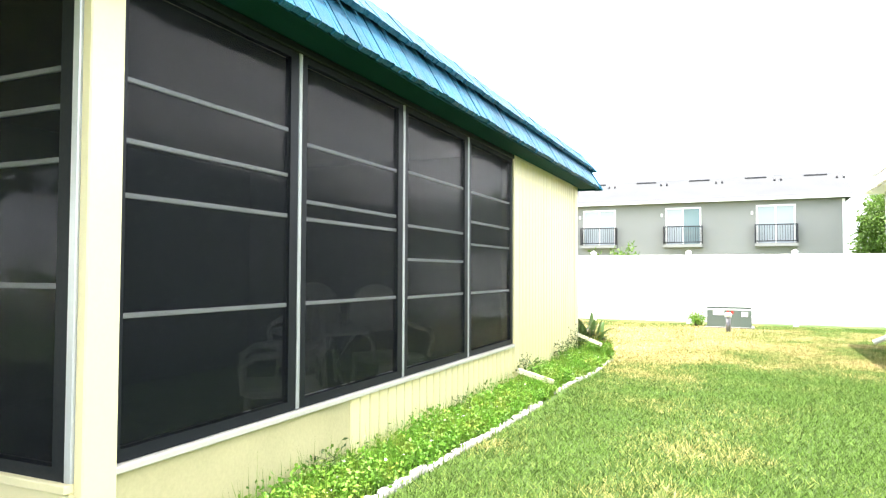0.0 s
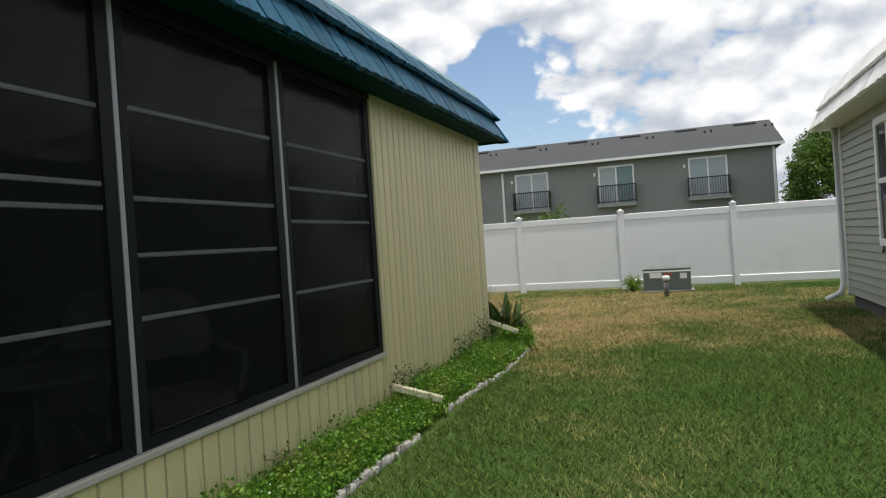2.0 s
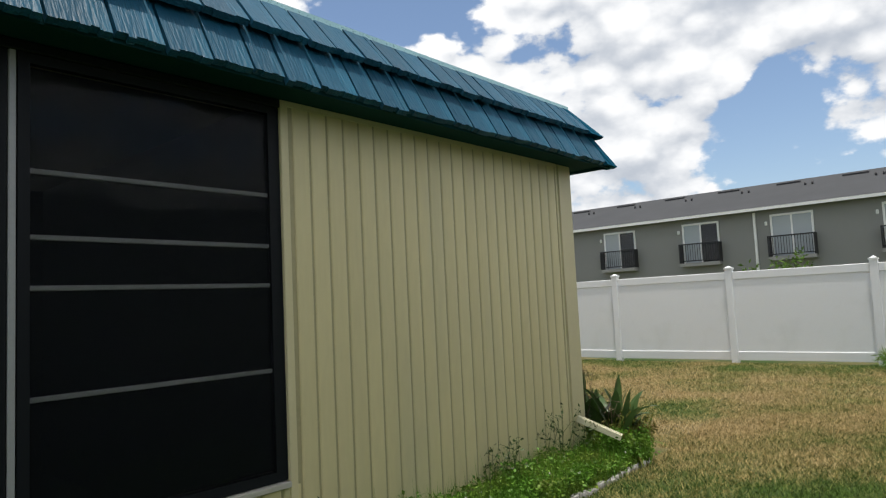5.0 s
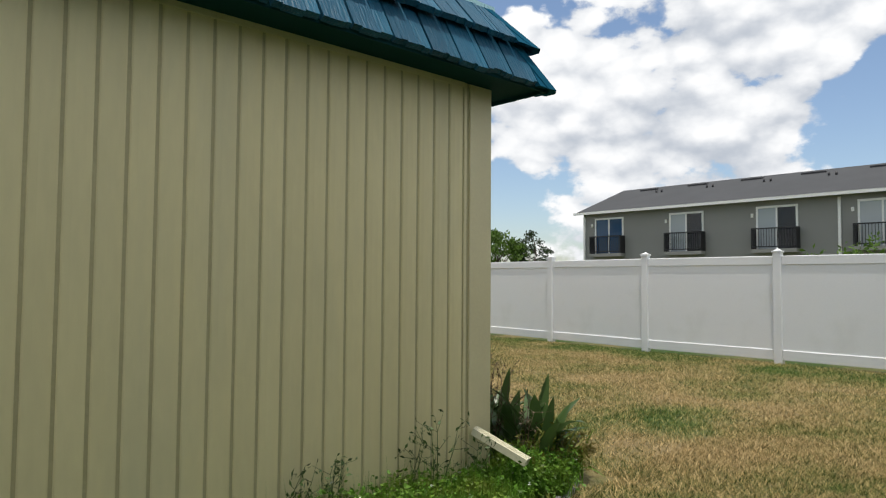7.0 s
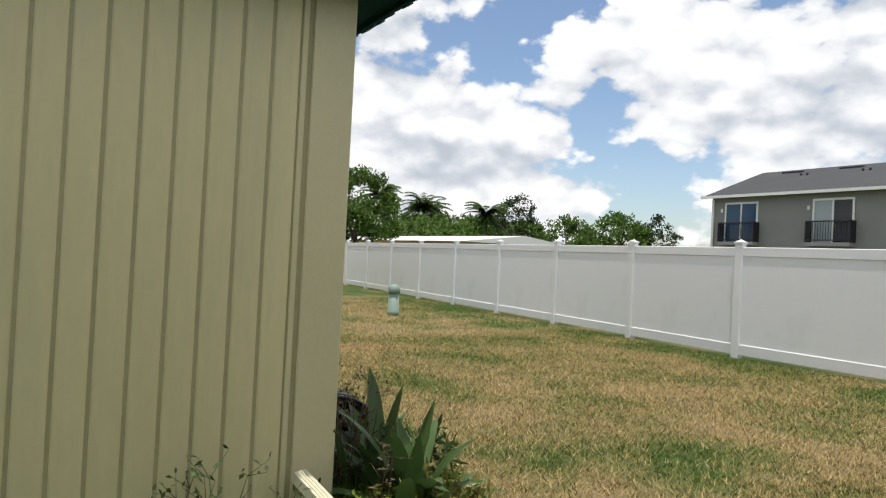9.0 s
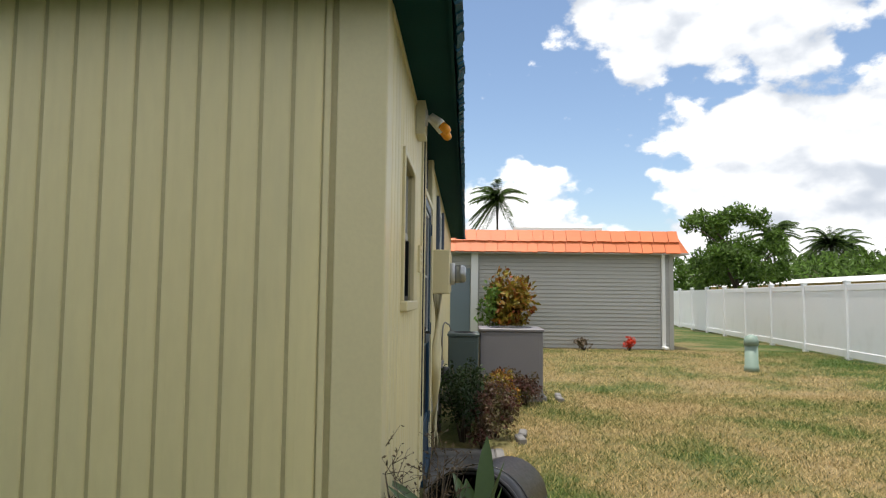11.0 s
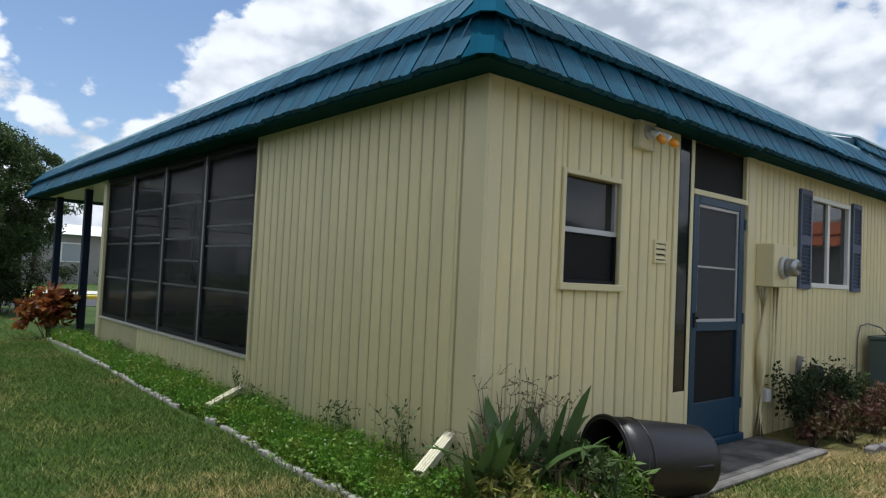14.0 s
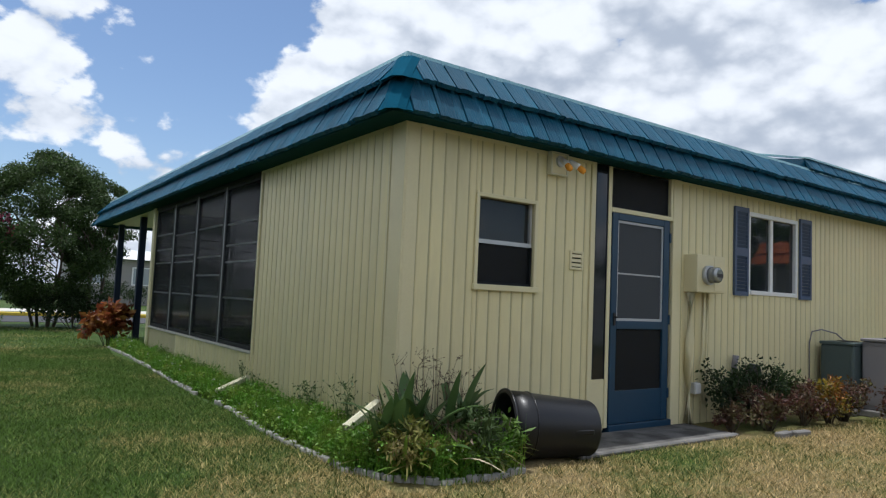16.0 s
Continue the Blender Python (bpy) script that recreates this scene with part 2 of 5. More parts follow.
M_PEDGREEN = mat("pedestal_green", (0.22, 0.30, 0.25), 0.5, var=0.08)
M_LABEL = mat("label_white", (0.75, 0.75, 0.74), 0.5, var=0.04)
M_RED = mat("label_red", (0.45, 0.05, 0.04), 0.5, var=0.04)
M_AMBER = mat("amber_bulb", (0.85, 0.34, 0.03), 0.2, var=0.05, bump=0)
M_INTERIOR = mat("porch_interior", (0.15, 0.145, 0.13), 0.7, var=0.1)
M_WICKER = mat("white_wicker", (0.82, 0.81, 0.77), 0.7, var=0.15, fine=120, bump=0.6)
M_STREET = mat("street_asphalt", (0.055, 0.055, 0.06), 0.85, var=0.15)
M_KERB = mat("yellow_kerb", (0.62, 0.46, 0.04), 0.6, var=0.15)
M_DRIVE = mat("pale_concrete", (0.55, 0.53, 0.48), 0.8, var=0.1)
M_GREYWALL = mat("taupe_wall", (0.30, 0.285, 0.27), 0.7, var=0.05)
M_PALEBLUE = mat("pale_blue_wall", (0.48, 0.56, 0.60), 0.7, var=0.05)
M_TANROOF = mat("tan_wall", (0.62, 0.42, 0.22), 0.7, var=0.06)
M_DOORGREY = mat("grey_blue_door", (0.17, 0.215, 0.245), 0.5, var=0.05)
M_METER = mat("meter_glass", (0.35, 0.36, 0.36), 0.15, metal=0.6, var=0.1, bump=0)
M_BARK = mat("bark", (0.12, 0.095, 0.075), 0.9, var=0.3, fine=30, bump=0.8, stretch=(1, 1, 0.3))
M_PALMBARK = mat("palm_bark", (0.22, 0.20, 0.17), 0.9, var=0.25, bump=0.6)


def leaf(name, col, island=0.9, sheer=0.35, rough=0.5, alt=None):
    return mat(name, col, rough, var=0.12, scale=3, bump=0, island=island, sheer=sheer, spec=0.3, alt=alt, world_space=True)


M_COVER = leaf("ground_cover_leaf", (0.11, 0.245, 0.026), alt=(0.21, 0.27, 0.045))
M_TREE = leaf("tree_leaf", (0.052, 0.088, 0.026), alt=(0.075, 0.11, 0.035))
M_TREELIGHT = leaf("light_tree_leaf", (0.10, 0.175, 0.028), alt=(0.065, 0.125, 0.022))
M_DARKLEAF = leaf("dark_leaf", (0.028, 0.05, 0.016))
M_PALM = leaf("palm_leaf", (0.085, 0.135, 0.038), sheer=0.5)
M_STRAP = leaf("strap_leaf", (0.075, 0.135, 0.040), island=0.6, sheer=0.2, rough=0.35)
M_CROTON = leaf("croton_leaf", (0.21, 0.17, 0.022), island=1.0, alt=(0.30, 0.06, 0.02))
M_COPPER = leaf("copper_leaf", (0.20, 0.055, 0.022), island=1.0, alt=(0.40, 0.21, 0.05))
M_YELLOWLEAF = leaf("yellow_green_leaf", (0.17, 0.19, 0.035), alt=(0.26, 0.21, 0.08))
M_PINK = leaf("pink_petal", (0.75, 0.16, 0.28), island=0.5)
M_REDPETAL = leaf("red_petal", (0.60, 0.06, 0.03), island=0.5)
M_WHITEPETAL = leaf("white_petal", (0.72, 0.72, 0.68), island=0.2)
M_WEED = leaf("dry_weed", (0.13, 0.095, 0.06), island=0.9, sheer=0.15)
M_WEEDGREEN = leaf("weed_leaf", (0.07, 0.11, 0.035), island=0.9)
M_MAROON = leaf("maroon_weed", (0.10, 0.045, 0.035), island=0.9, alt=(0.09, 0.10, 0.03))


def pane_mat(name, base, alpha, rough, wavy):
    m = bpy.data.materials.new(name)
    m.use_nodes = True
    nt = m.node_tree
    N, L = nt.nodes.new, nt.links.new
    b = nt.nodes["Principled BSDF"]
    b.inputs["Base Color"].default_value = (*base, 1)
    b.inputs["Roughness"].default_value = rough
    b.inputs["Alpha"].default_value = alpha
    b.inputs["Specular IOR Level"].default_value = 0.12 if rough > 0.5 else 0.35 if rough > 0.1 else 0.5
    t = N("ShaderNodeTexNoise")
    t.inputs["Scale"].default_value, t.inputs["Detail"].default_value = 5.0 if wavy > 0.1 else 3.0, 2.0
    L(N("ShaderNodeTexCoord").outputs["Object"], t.inputs["Vector"])
    bp = N("ShaderNodeBump")
    bp.inputs["Strength"].default_value, bp.inputs["Distance"].default_value = wavy, 0.03
    L(t.outputs[0], bp.inputs["Height"])
    L(bp.outputs[0], b.inputs["Normal"])
    return m


M_SCREEN = pane_mat("dark_insect_screen", (0.005, 0.0062, 0.0078), 0.28, 0.6, 0.02)
M_SCREENGREY = pane_mat("dull_grey_screen", (0.016, 0.017, 0.018), 0.9, 0.6, 0.02)
M_VINYL = pane_mat("smoked_vinyl", (0.004, 0.0058, 0.0080), 0.52, 0.07, 0.22)
M_GLASS = pane_mat("window_glass", (0.02, 0.025, 0.03), 0.75, 0.03, 0.02)
M_GLASSDARK = pane_mat("dark_sidelight_glass", (0.012, 0.014, 0.018), 0.97, 0.08, 0.04)
M_GLASSTEAL = pane_mat("teal_glass", (0.15, 0.22, 0.23), 1.0, 0.06, 0.02)
M_DOORSCREEN = pane_mat("grey_door_screen", (0.075, 0.082, 0.092), 0.85, 0.6, 0.02)
M_GLASSPALE = pane_mat("curtained_glass", (0.34, 0.38, 0.40), 1.0, 0.06, 0.02)
M_GLASSBLUE = pane_mat("blue_glass", (0.03, 0.07, 0.14), 1.0, 0.05, 0.02)


# ---- mesh helpers ----
def slab(bm, x0, y0, z0, x1, y1, z1, m=None):
    """Adds a box between two corners."""
    vs = [bm.verts.new((x, y, z)) for x in (x0, x1) for y in (y0, y1) for z in (z0, z1)]
    if m is not None:
        for v in vs:
            v.co = m @ v.co
    for q in ((0, 1, 3, 2), (4, 6, 7, 5), (0, 4, 5, 1), (2, 3, 7, 6), (0, 2, 6, 4), (1, 5, 7, 3)):
        bm.faces.new([vs[i] for i in q])
    return vs


def boxes(*bs, bevel=0.0):
    bm = bmesh.new()
    for b in bs:
        slab(bm, min(b[0], b[3]), min(b[1], b[4]), min(b[2], b[5]), max(b[0], b[3]), max(b[1], b[4]), max(b[2], b[5]))
    if bevel:
        bmesh.ops.bevel(bm, geom=bm.edges[:], offset=bevel, segments=1, affect="EDGES")
    return bm


def prism(points, h0, h1, axis="z"):
    """A convex outline pushed along an axis. points: pairs in the two other axes."""
    bm = bmesh.new()
    put = {"z": lambda p, h: (p[0], p[1], h), "y": lambda p, h: (p[0], h, p[1]), "x": lambda p, h: (h, p[0], p[1])}[axis]
    a = [bm.verts.new(put(p, h0)) for p in points]
    b = [bm.verts.new(put(p, h1)) for p in points]
    bm.faces.new(a), bm.faces.new(b[::-1])
    for i in range(len(a)):
        j = (i + 1) % len(a)
        bm.faces.new((a[j], a[i], b[i], b[j]))
    bmesh.ops.recalc_face_normals(bm, faces=bm.faces[:])
    return bm


def tube(bm, pts, radii, seg=8):
    """A tapered tube along points."""
    rings = []
    for i, p in enumerate(pts):
        p = Vector(p)
        a = Vector(pts[max(i - 1, 0)])
        b = Vector(pts[min(i + 1, len(pts) - 1)])
        q = (b - a).to_track_quat("Z", "Y")
        rings.append([bm.verts.new(p + q @ Vector((math.cos(s) * radii[i], math.sin(s) * radii[i], 0))) for s in (2 * math.pi * k / seg for k in range(seg))])
    for r0, r1 in zip(rings, rings[1:]):
        for k in range(seg):
            f = bm.faces.new((r0[k], r0[(k + 1) % seg], r1[(k + 1) % seg], r1[k]))
            f.smooth = True
    bm.faces.new(rings[0][::-1]), bm.faces.new(rings[-1])
    return bm


def part(name, bm, material, parent=None, label=""):
    """Links a bmesh as one mesh object under a thing or a part."""
    me = bpy.data.meshes.new(name)
    bm.to_mesh(me)
    bm.free()
    me.materials.append(material)
    ob = new(name, me)
    ob.parent = parent
    if label:
        ob["label"] = label
    return ob


def thing(name, label, category, at=(0, 0, 0), group="", kind=""):
    ob = new(name)
    ob.location = at
    ob.empty_display_size = 0.1
    return tagged(ob, label, category, group, kind)


PIECES = {}


def piece(name, size, material, parent, at, turn=None, bevel=0.004):
    """One small bevelled block of a wall, floor or roof; alike blocks share a mesh."""
    key = (name, tuple(round(s, 4) for s in size), material.name)
    if key not in PIECES:
        x, y, z = (s / 2 for s in size)
        bm = boxes((-x, -y, -z, x, y, z), bevel=min(bevel, min(size) * 0.3))
        me = bpy.data.meshes.new(name)
        bm.to_mesh(me)
        bm.free()
        me.materials.append(material)
        PIECES[key] = me
    ob = new(name, PIECES[key])
    ob.parent = parent
    ob.matrix_basis = Matrix.Translation(at) @ (turn if turn else Matrix())
    return ob


def leaves_mesh(name, centers, size, material, parent=None, flat=0.0, aspect=2.2, seed=1, droop=0.0):
    """Many small pointed leaves, each folded along its middle, at the given places."""
    rng = np.random.default_rng(seed)
    c = np.asarray(centers, float)
    n = len(c)
    d = rng.normal(size=(n, 3))
    d[:, 2] = d[:, 2] * (1 - flat) - droop
    d /= np.linalg.norm(d, axis=1)[:, None]
    s = rng.normal(size=(n, 3))
    s[:, 2] *= 1 - flat
    s -= (s * d).sum(1)[:, None] * d
    s /= np.linalg.norm(s, axis=1)[:, None]
    up = np.cross(d, s)
    L = size * rng.uniform(0.6, 1.3, n)[:, None]
    W = L / aspect
    v = np.stack([c, c + d * L * 0.5 + s * W * 0.5 + up * W * 0.18, c + d * L, c + d * L * 0.5 - s * W * 0.5 + up * W * 0.18], 1).reshape(-1, 3)
    i = np.arange(n)[:, None] * 4
    tris = np.concatenate([i + [0, 1, 2], i + [0, 2, 3]], 1).reshape(-1, 3)
    return raw_mesh(name, v, tris, material, parent)


def raw_mesh(name, v, tris, material, parent=None):
    me = bpy.data.meshes.new(name)
    me.vertices.add(len(v))
    me.vertices.foreach_set("co", np.ascontiguousarray(v, dtype=np.float32).ravel())
    me.loops.add(tris.size)
    me.loops.foreach_set("vertex_index", np.ascontiguousarray(tris, dtype=np.int32).ravel())
    me.polygons.add(len(tris))
    me.polygons.foreach_set("loop_start", np.arange(0, tris.size, 3, dtype=np.int32))
    me.update(calc_edges=True)
    me.materials.append(material)
    ob = new(name, me)
    ob.parent = parent
    return ob


def blob_points(rng, n, centre, radius, hollow=0.5):
    """Random places in an ellipsoid, thicker towards its skin."""
    d = rng.normal(size=(n, 3))
    d /= np.linalg.norm(d, axis=1)[:, None]
    r = rng.uniform(hollow, 1, n) ** 0.6
    return np.asarray(centre) + d * r[:, None] * np.asarray(radius)

# ---- ground ----
bm = bmesh.new()
bmesh.ops.create_grid(bm, x_segments=12, y_segments=12, size=700)
ground = part("ground", bm, M_GROUND)
tagged(ground, "patchy green and straw-coloured lawn", "lawn", kind="structure")

# ---- the house ----
YC = 9.24
PITCH = 0.1254
EAVE = 2.575
house = thing("house", "cream metal-sided house with teal mansard roof", "house", kind="structure")


def strips(a0, a1, z0, z1, holes):
    """The parts of an upright strip (a0, a1, z0, z1) that are left round openings."""
    cuts = sorted({a0, a1, *(e for h in holes for e in h[:2] if a0 < e < a1)})
    for lo, hi in zip(cuts, cuts[1:]):
        spans = [(z0, z1)]
        for h0, h1, hz0, hz1 in holes:
            if h0 <= lo and hi <= h1:
                spans = [s for b, t in spans for s in ((b, min(t, hz0)), (max(b, hz1), t)) if s[1] - s[0] > 0.03]
        for b, t in spans:
            if hi - lo > 0.025:
                yield lo, hi, b, t


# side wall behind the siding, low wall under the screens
part("wall", boxes((-0.14, 6.2, 0, -0.007, YC - 0.016, 2.6), (-0.14, 1.07, 0, -0.007, 6.2, 0.50)), M_GROOVESHADE, house)
BACK_HOLES = [(-1.37, -0.745, 1.35, 2.08), (-3.44, -2.13, 0.0, 2.6), (-5.93, -4.79, 1.42, 2.40)]
bw = []
for x0, x1, z0, z1 in ((-0.745, -0.016, 0, 2.6), (-1.37, -0.745, 0, 1.35), (-1.37, -0.745, 2.08, 2.6), (-2.13, -1.37, 0, 2.6), (-4.79, -3.44, 0, 2.6),
                       (-5.93, -4.79, 0, 1.42), (-5.93, -4.79, 2.40, 2.6), (-11.1, -5.93, 0, 2.6)):
    bw.append((x0, YC - 0.13, z0, x1, YC + 0.018, z1))
part("wall", boxes(*bw), M_GROOVESHADE, house)
part("wall", boxes((-11.1, 1.0, 0, -10.97, YC - 0.13, 2.6), (-10.97, 1.0, 0, -3.6, 1.13, 2.6)), M_CREAM, house)
part("corner_trim", boxes((-0.012, YC - 0.165, 0.0, 0.006, YC + 0.032, 2.58), (-0.13, YC + 0.012, 0.0, -0.012, YC + 0.032, 2.58), bevel=0.004), M_CREAM, house)
part("corner_trim", boxes((-0.012, YC - 0.215, 0.0, 0.004, YC - 0.190, 2.58), bevel=0.003), M_CREAM, house)
part("edge_trim", boxes((-0.03, 6.185, 0.0, 0.012, 6.235, 2.58), bevel=0.004), M_CREAM, house)
part("head_trim", boxes((-0.012, 6.235, 2.55, 0.008, YC - 0.22, 2.58)), M_CREAM, house)
part("head_trim", boxes((-2.10, YC + 0.012, 2.55, -0.13, YC + 0.034, 2.58), (-11.1, YC + 0.012, 2.55, -3.46, YC + 0.034, 2.58)), M_CREAM, house)
part("corner_trim", boxes((-11.12, YC - 0.1, 0.0, -10.98, YC + 0.034, 2.55), bevel=0.004), M_CREAM, house)
part("door_post", boxes((-3.47, YC + 0.005, 0.0, -3.335, YC + 0.05, 2.58), bevel=0.005), M_CREAM, house)
part("door_post", boxes((-2.375, YC + 0.0, 0.06, -2.325, YC + 0.045, 2.57), bevel=0.005), M_CREAM, house)
part("panel", boxes((-2.325, YC, 0.04, -2.13, YC + 0.036, 0.52), bevel=0.004), M_CREAM, house)
part("edge_trim", boxes((-2.15, YC, 0.0, -2.09, YC + 0.04, 2.58), bevel=0.004), M_CREAM, house)

# porch interior
part("porch_floor", boxes((-3.6, 1.1, 0.0, -0.15, 6.2, 0.12)), M_CONCRETE, house)
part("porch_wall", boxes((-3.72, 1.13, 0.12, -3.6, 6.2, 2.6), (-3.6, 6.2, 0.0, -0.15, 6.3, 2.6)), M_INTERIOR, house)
part("ceiling", boxes((-11.0, -3.6, 2.602, -0.02, 9.2, 2.66)), M_CREAM, house)
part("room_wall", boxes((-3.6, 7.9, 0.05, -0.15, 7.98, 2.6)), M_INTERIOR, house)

# screened openings of the porch
part("corner_post", boxes((-0.02, 0.965, 0.0, 0.03, 1.12, 2.58), bevel=0.006), M_CREAM, house)
part("sill", boxes((-0.06, 1.07, 0.50, 0.024, 6.185, 0.530), bevel=0.004), M_SILL, house, "weathered pale sill")
part("header", boxes((-0.06, 1.07, 2.535, 0.012, 6.185, 2.575), bevel=0.003), M_DARKFRAME, house)
SCREENS = ((1.12, 2.32, (1.117, 1.609, 1.834, 2.087)), (2.36, 3.60, (1.118, 1.603, 1.704, 2.035)),
           (3.64, 4.88, (1.11, 1.395, 1.65, 2.055)), (4.92, 6.185, (1.11, 1.56, 1.77, 2.045)))


def screen_panel(name, u0, u1, z0, z1, bars, place):
    """A four-track porch window: dark frame, pale bars, dark panes. place maps (u, depth, z) boxes into the wall."""
    w = thing(name, "dark screened porch window with pale grey bars", "window", kind="structure")
    fr = 0.045
    part("window_frame", boxes(*[place(*b) for b in ((u0, -0.05, z0, u0 + fr, -0.01, z1), (u1 - 0.07, -0.05, z0, u1, -0.01, z1),
                               (u0 + fr, -0.05, z0, u1 - 0.07, -0.01, z0 + 0.05), (u0 + fr, -0.05, z1 - 0.04, u1 - 0.07, -0.01, z1))]), M_DARKFRAME, w)
    for b in bars:
        part("bar", boxes(place(u0 + fr, -0.048, b - 0.011, u1 - 0.07, -0.024, b + 0.011), bevel=0.003), M_BAR, w)
    mesh = part("insect_screen", boxes(place(u0 + fr, -0.016, z0 + 0.05, u1 - 0.07, -0.014, z1 - 0.04)), M_SCREEN, w)
    mesh.visible_shadow = False
    zs = [z0 + 0.05, *bars, z1 - 0.04]
    for lo, hi in zip(zs, zs[1:]):
        pane = part("pane", boxes(place(u0 + fr, -0.038, lo + 0.011, u1 - 0.07, -0.034, hi - 0.011)), M_VINYL, w)
        pane.visible_shadow = False
    return w


for n, (a, b, bars) in enumerate(SCREENS):
    screen_panel("window_%d" % (n + 1), a, b, 0.535, 2.535, bars, lambda u0, d0, z0, u1, d1, z1: (d0, u0, z0, d1, u1, z1))
for y in (2.34, 3.62, 4.90):
    part("mullion", boxes((-0.05, y - 0.014, 0.535, -0.006, y + 0.014, 2.55), bevel=0.004), M_MULLION, house, "pale aluminium mullion")
part("low_wall", boxes((-3.6, 0.95, 0, -0.02, 1.05, 0.47)), M_CREAM, house)
part("sill", boxes((-3.6, 0.93, 0.47, -0.02, 1.06, 0.505), bevel=0.004), M_CREAM, house)
part("jamb", boxes((-0.06, 0.955, 0.505, -0.02, 1.04, 2.55), bevel=0.004), M_ALU, house)
for n, (a, b) in enumerate(((-1.35, -0.06), (-2.50, -1.37), (-3.6, -2.52))):
    screen_panel("window_%d" % (n + 5), a, b, 0.505, 2.535, (1.24, 1.73, 1.94, 2.09), lambda u0, d0, z0, u1, d1, z1: (u0, 0.97 - d1 - 0.02, z0, u1, 0.97 - d0 - 0.02, z1))

# mansard roof: soffit, sloped backing, loose shingles, ridge flashing
X_END, Y_END = -11.1, -3.6
part("soffit", boxes((-0.012, Y_END, 2.582, 0.258, YC + 0.258, 2.60), (X_END - 0.25, YC + 0.012, 2.582, -0.012, YC + 0.258, 2.60), (X_END, Y_END - 0.27, 2.582, 0.258, Y_END, 2.60)), M_ROOFDARK, house, "dark teal soffit")
part("fascia", boxes((0.258, Y_END - 0.27, 2.555, 0.274, YC + 0.27, 2.60), (X_END - 0.27, YC + 0.258, 2.555, 0.258, YC + 0.274, 2.60), (X_END, Y_END - 0.285, 2.555, 0.274, Y_END - 0.27, 2.60)), M_ROOFDARK, house)


def loop_shell(levels):
    """A closed sloped band round the roof through (overhang, height) levels, all corners mitred."""
    bm = bmesh.new()
    rings = []
    for o, z in levels:
        rings.append([bm.verts.new(p) for p in ((o, Y_END - o, z), (o, YC + o, z), (X_END - o, YC + o, z), (X_END - o, Y_END - o, z))])
    for r0, r1 in zip(rings, rings[1:]):
        for k in range(4):
            bm.faces.new((r0[k], r0[(k + 1) % 4], r1[(k + 1) % 4], r1[k]))
    return bm, rings


bm, rings = loop_shell(((0.27, 2.58), (0.13, 2.86), (0.155, 2.86), (0.005, 3.11)))
bm.faces.new(rings[-1])
part("roof_deck", bm, M_ROOFDARK, house)
bm, rings = loop_shell(((0.012, 3.075), (0.034, 3.075), (0.030, 3.125), (-0.06, 3.128), (-0.06, 3.112)))
part("flashing", bm, M_FLASH, house, "pale teal metal ridge flashing")
part("roof_top", boxes((X_END + 0.1, Y_END + 0.1, 3.113, -0.08, YC - 0.08, 3.12)), M_ROOFTOP, house)
rng = random.Random(4)
COURSES = (((0.302, 2.565), (0.150, 2.868)), ((0.228, 2.838), (0.030, 3.090)))


SHAKES = {}


def shake(name, w, length, variant, material, parent, at, turn):
    """One pressed-metal shake: uneven ribs side by side, thick ragged butt below, thin head above."""
    key = (name, round(w, 3), round(length, 3), variant, material.name)
    if key not in SHAKES:
        r = random.Random(variant * 31 + int(w * 1000))
        bm = bmesh.new()
        cols = max(4, round(w / 0.042))
        edges = [-w / 2] + sorted(-w / 2 + w * (k + r.uniform(-0.25, 0.25)) / cols for k in range(1, cols)) + [w / 2]
        for a, b in zip(edges, edges[1:]):
            low, deep = -length / 2 + r.uniform(-0.007, 0.010), r.uniform(-0.0014, 0.0014)
            vs = [bm.verts.new(p) for p in ((a, -0.012, low), (b, -0.012, low), (b, 0.024 + deep, low + 0.004), (a, 0.024 + deep, low + 0.004),
                                            (a, -0.012, length / 2), (b, -0.012, length / 2), (b, 0.006 + deep, length / 2), (a, 0.006 + deep, length / 2))]
            for q in ((0, 1, 2, 3), (7, 6, 5, 4), (3, 2, 6, 7), (1, 0, 4, 5), (0, 3, 7, 4), (2, 1, 5, 6)):
                bm.faces.new([vs[i] for i in q])
        bmesh.ops.recalc_face_normals(bm, faces=bm.faces[:])
        me = bpy.data.meshes.new(name)
        bm.to_mesh(me)
        bm.free()
        me.materials.append(material)
        SHAKES[key] = me
    ob = new(name, SHAKES[key])
    ob.parent = parent
    ob.matrix_basis = Matrix.Translation(at) @ turn
    return ob


def shingle_row(lower, upper, start, end, origin, along, outward, material=None, parent=None, name="shingle", widths=(0.18, 0.22, 0.26)):
    """One course of wood-look metal shingles of uneven width, each a thing of its own."""
    (o0, z0), (o1, z1) = lower, upper
    slope = (outward * (o1 - o0) + Vector((0, 0, z1 - z0)))
    length = slope.length
    s = slope.normalized()
    normal = along.cross(s)
    if normal.dot(outward) < 0:
        normal = -normal
    u = start
    while u < end - 0.05:
        w = min(rng.choice(widths), end - u)
        if end - u - w < 0.06:
            w = end - u
        w = round(w, 3)
        slip, tilt = rng.uniform(-0.008, 0.008), rng.uniform(-0.010, 0.010)
        c = origin + along * (u + w / 2) + outward * ((o0 + o1) / 2) + Vector((0, 0, (z0 + z1) / 2)) + s * slip + normal * rng.uniform(-0.002, 0.003)
        basis = Matrix((along, normal, s)).transposed()
        if basis.determinant() < 0:
            basis = Matrix((-along, normal, s)).transposed()
        turn = basis.to_4x4() @ Matrix.Rotation(tilt, 4, "Y")
        shake(name, round(w - 0.016, 3), length, rng.randrange(4), material or M_ROOF, parent or house, c, turn)
        u += w


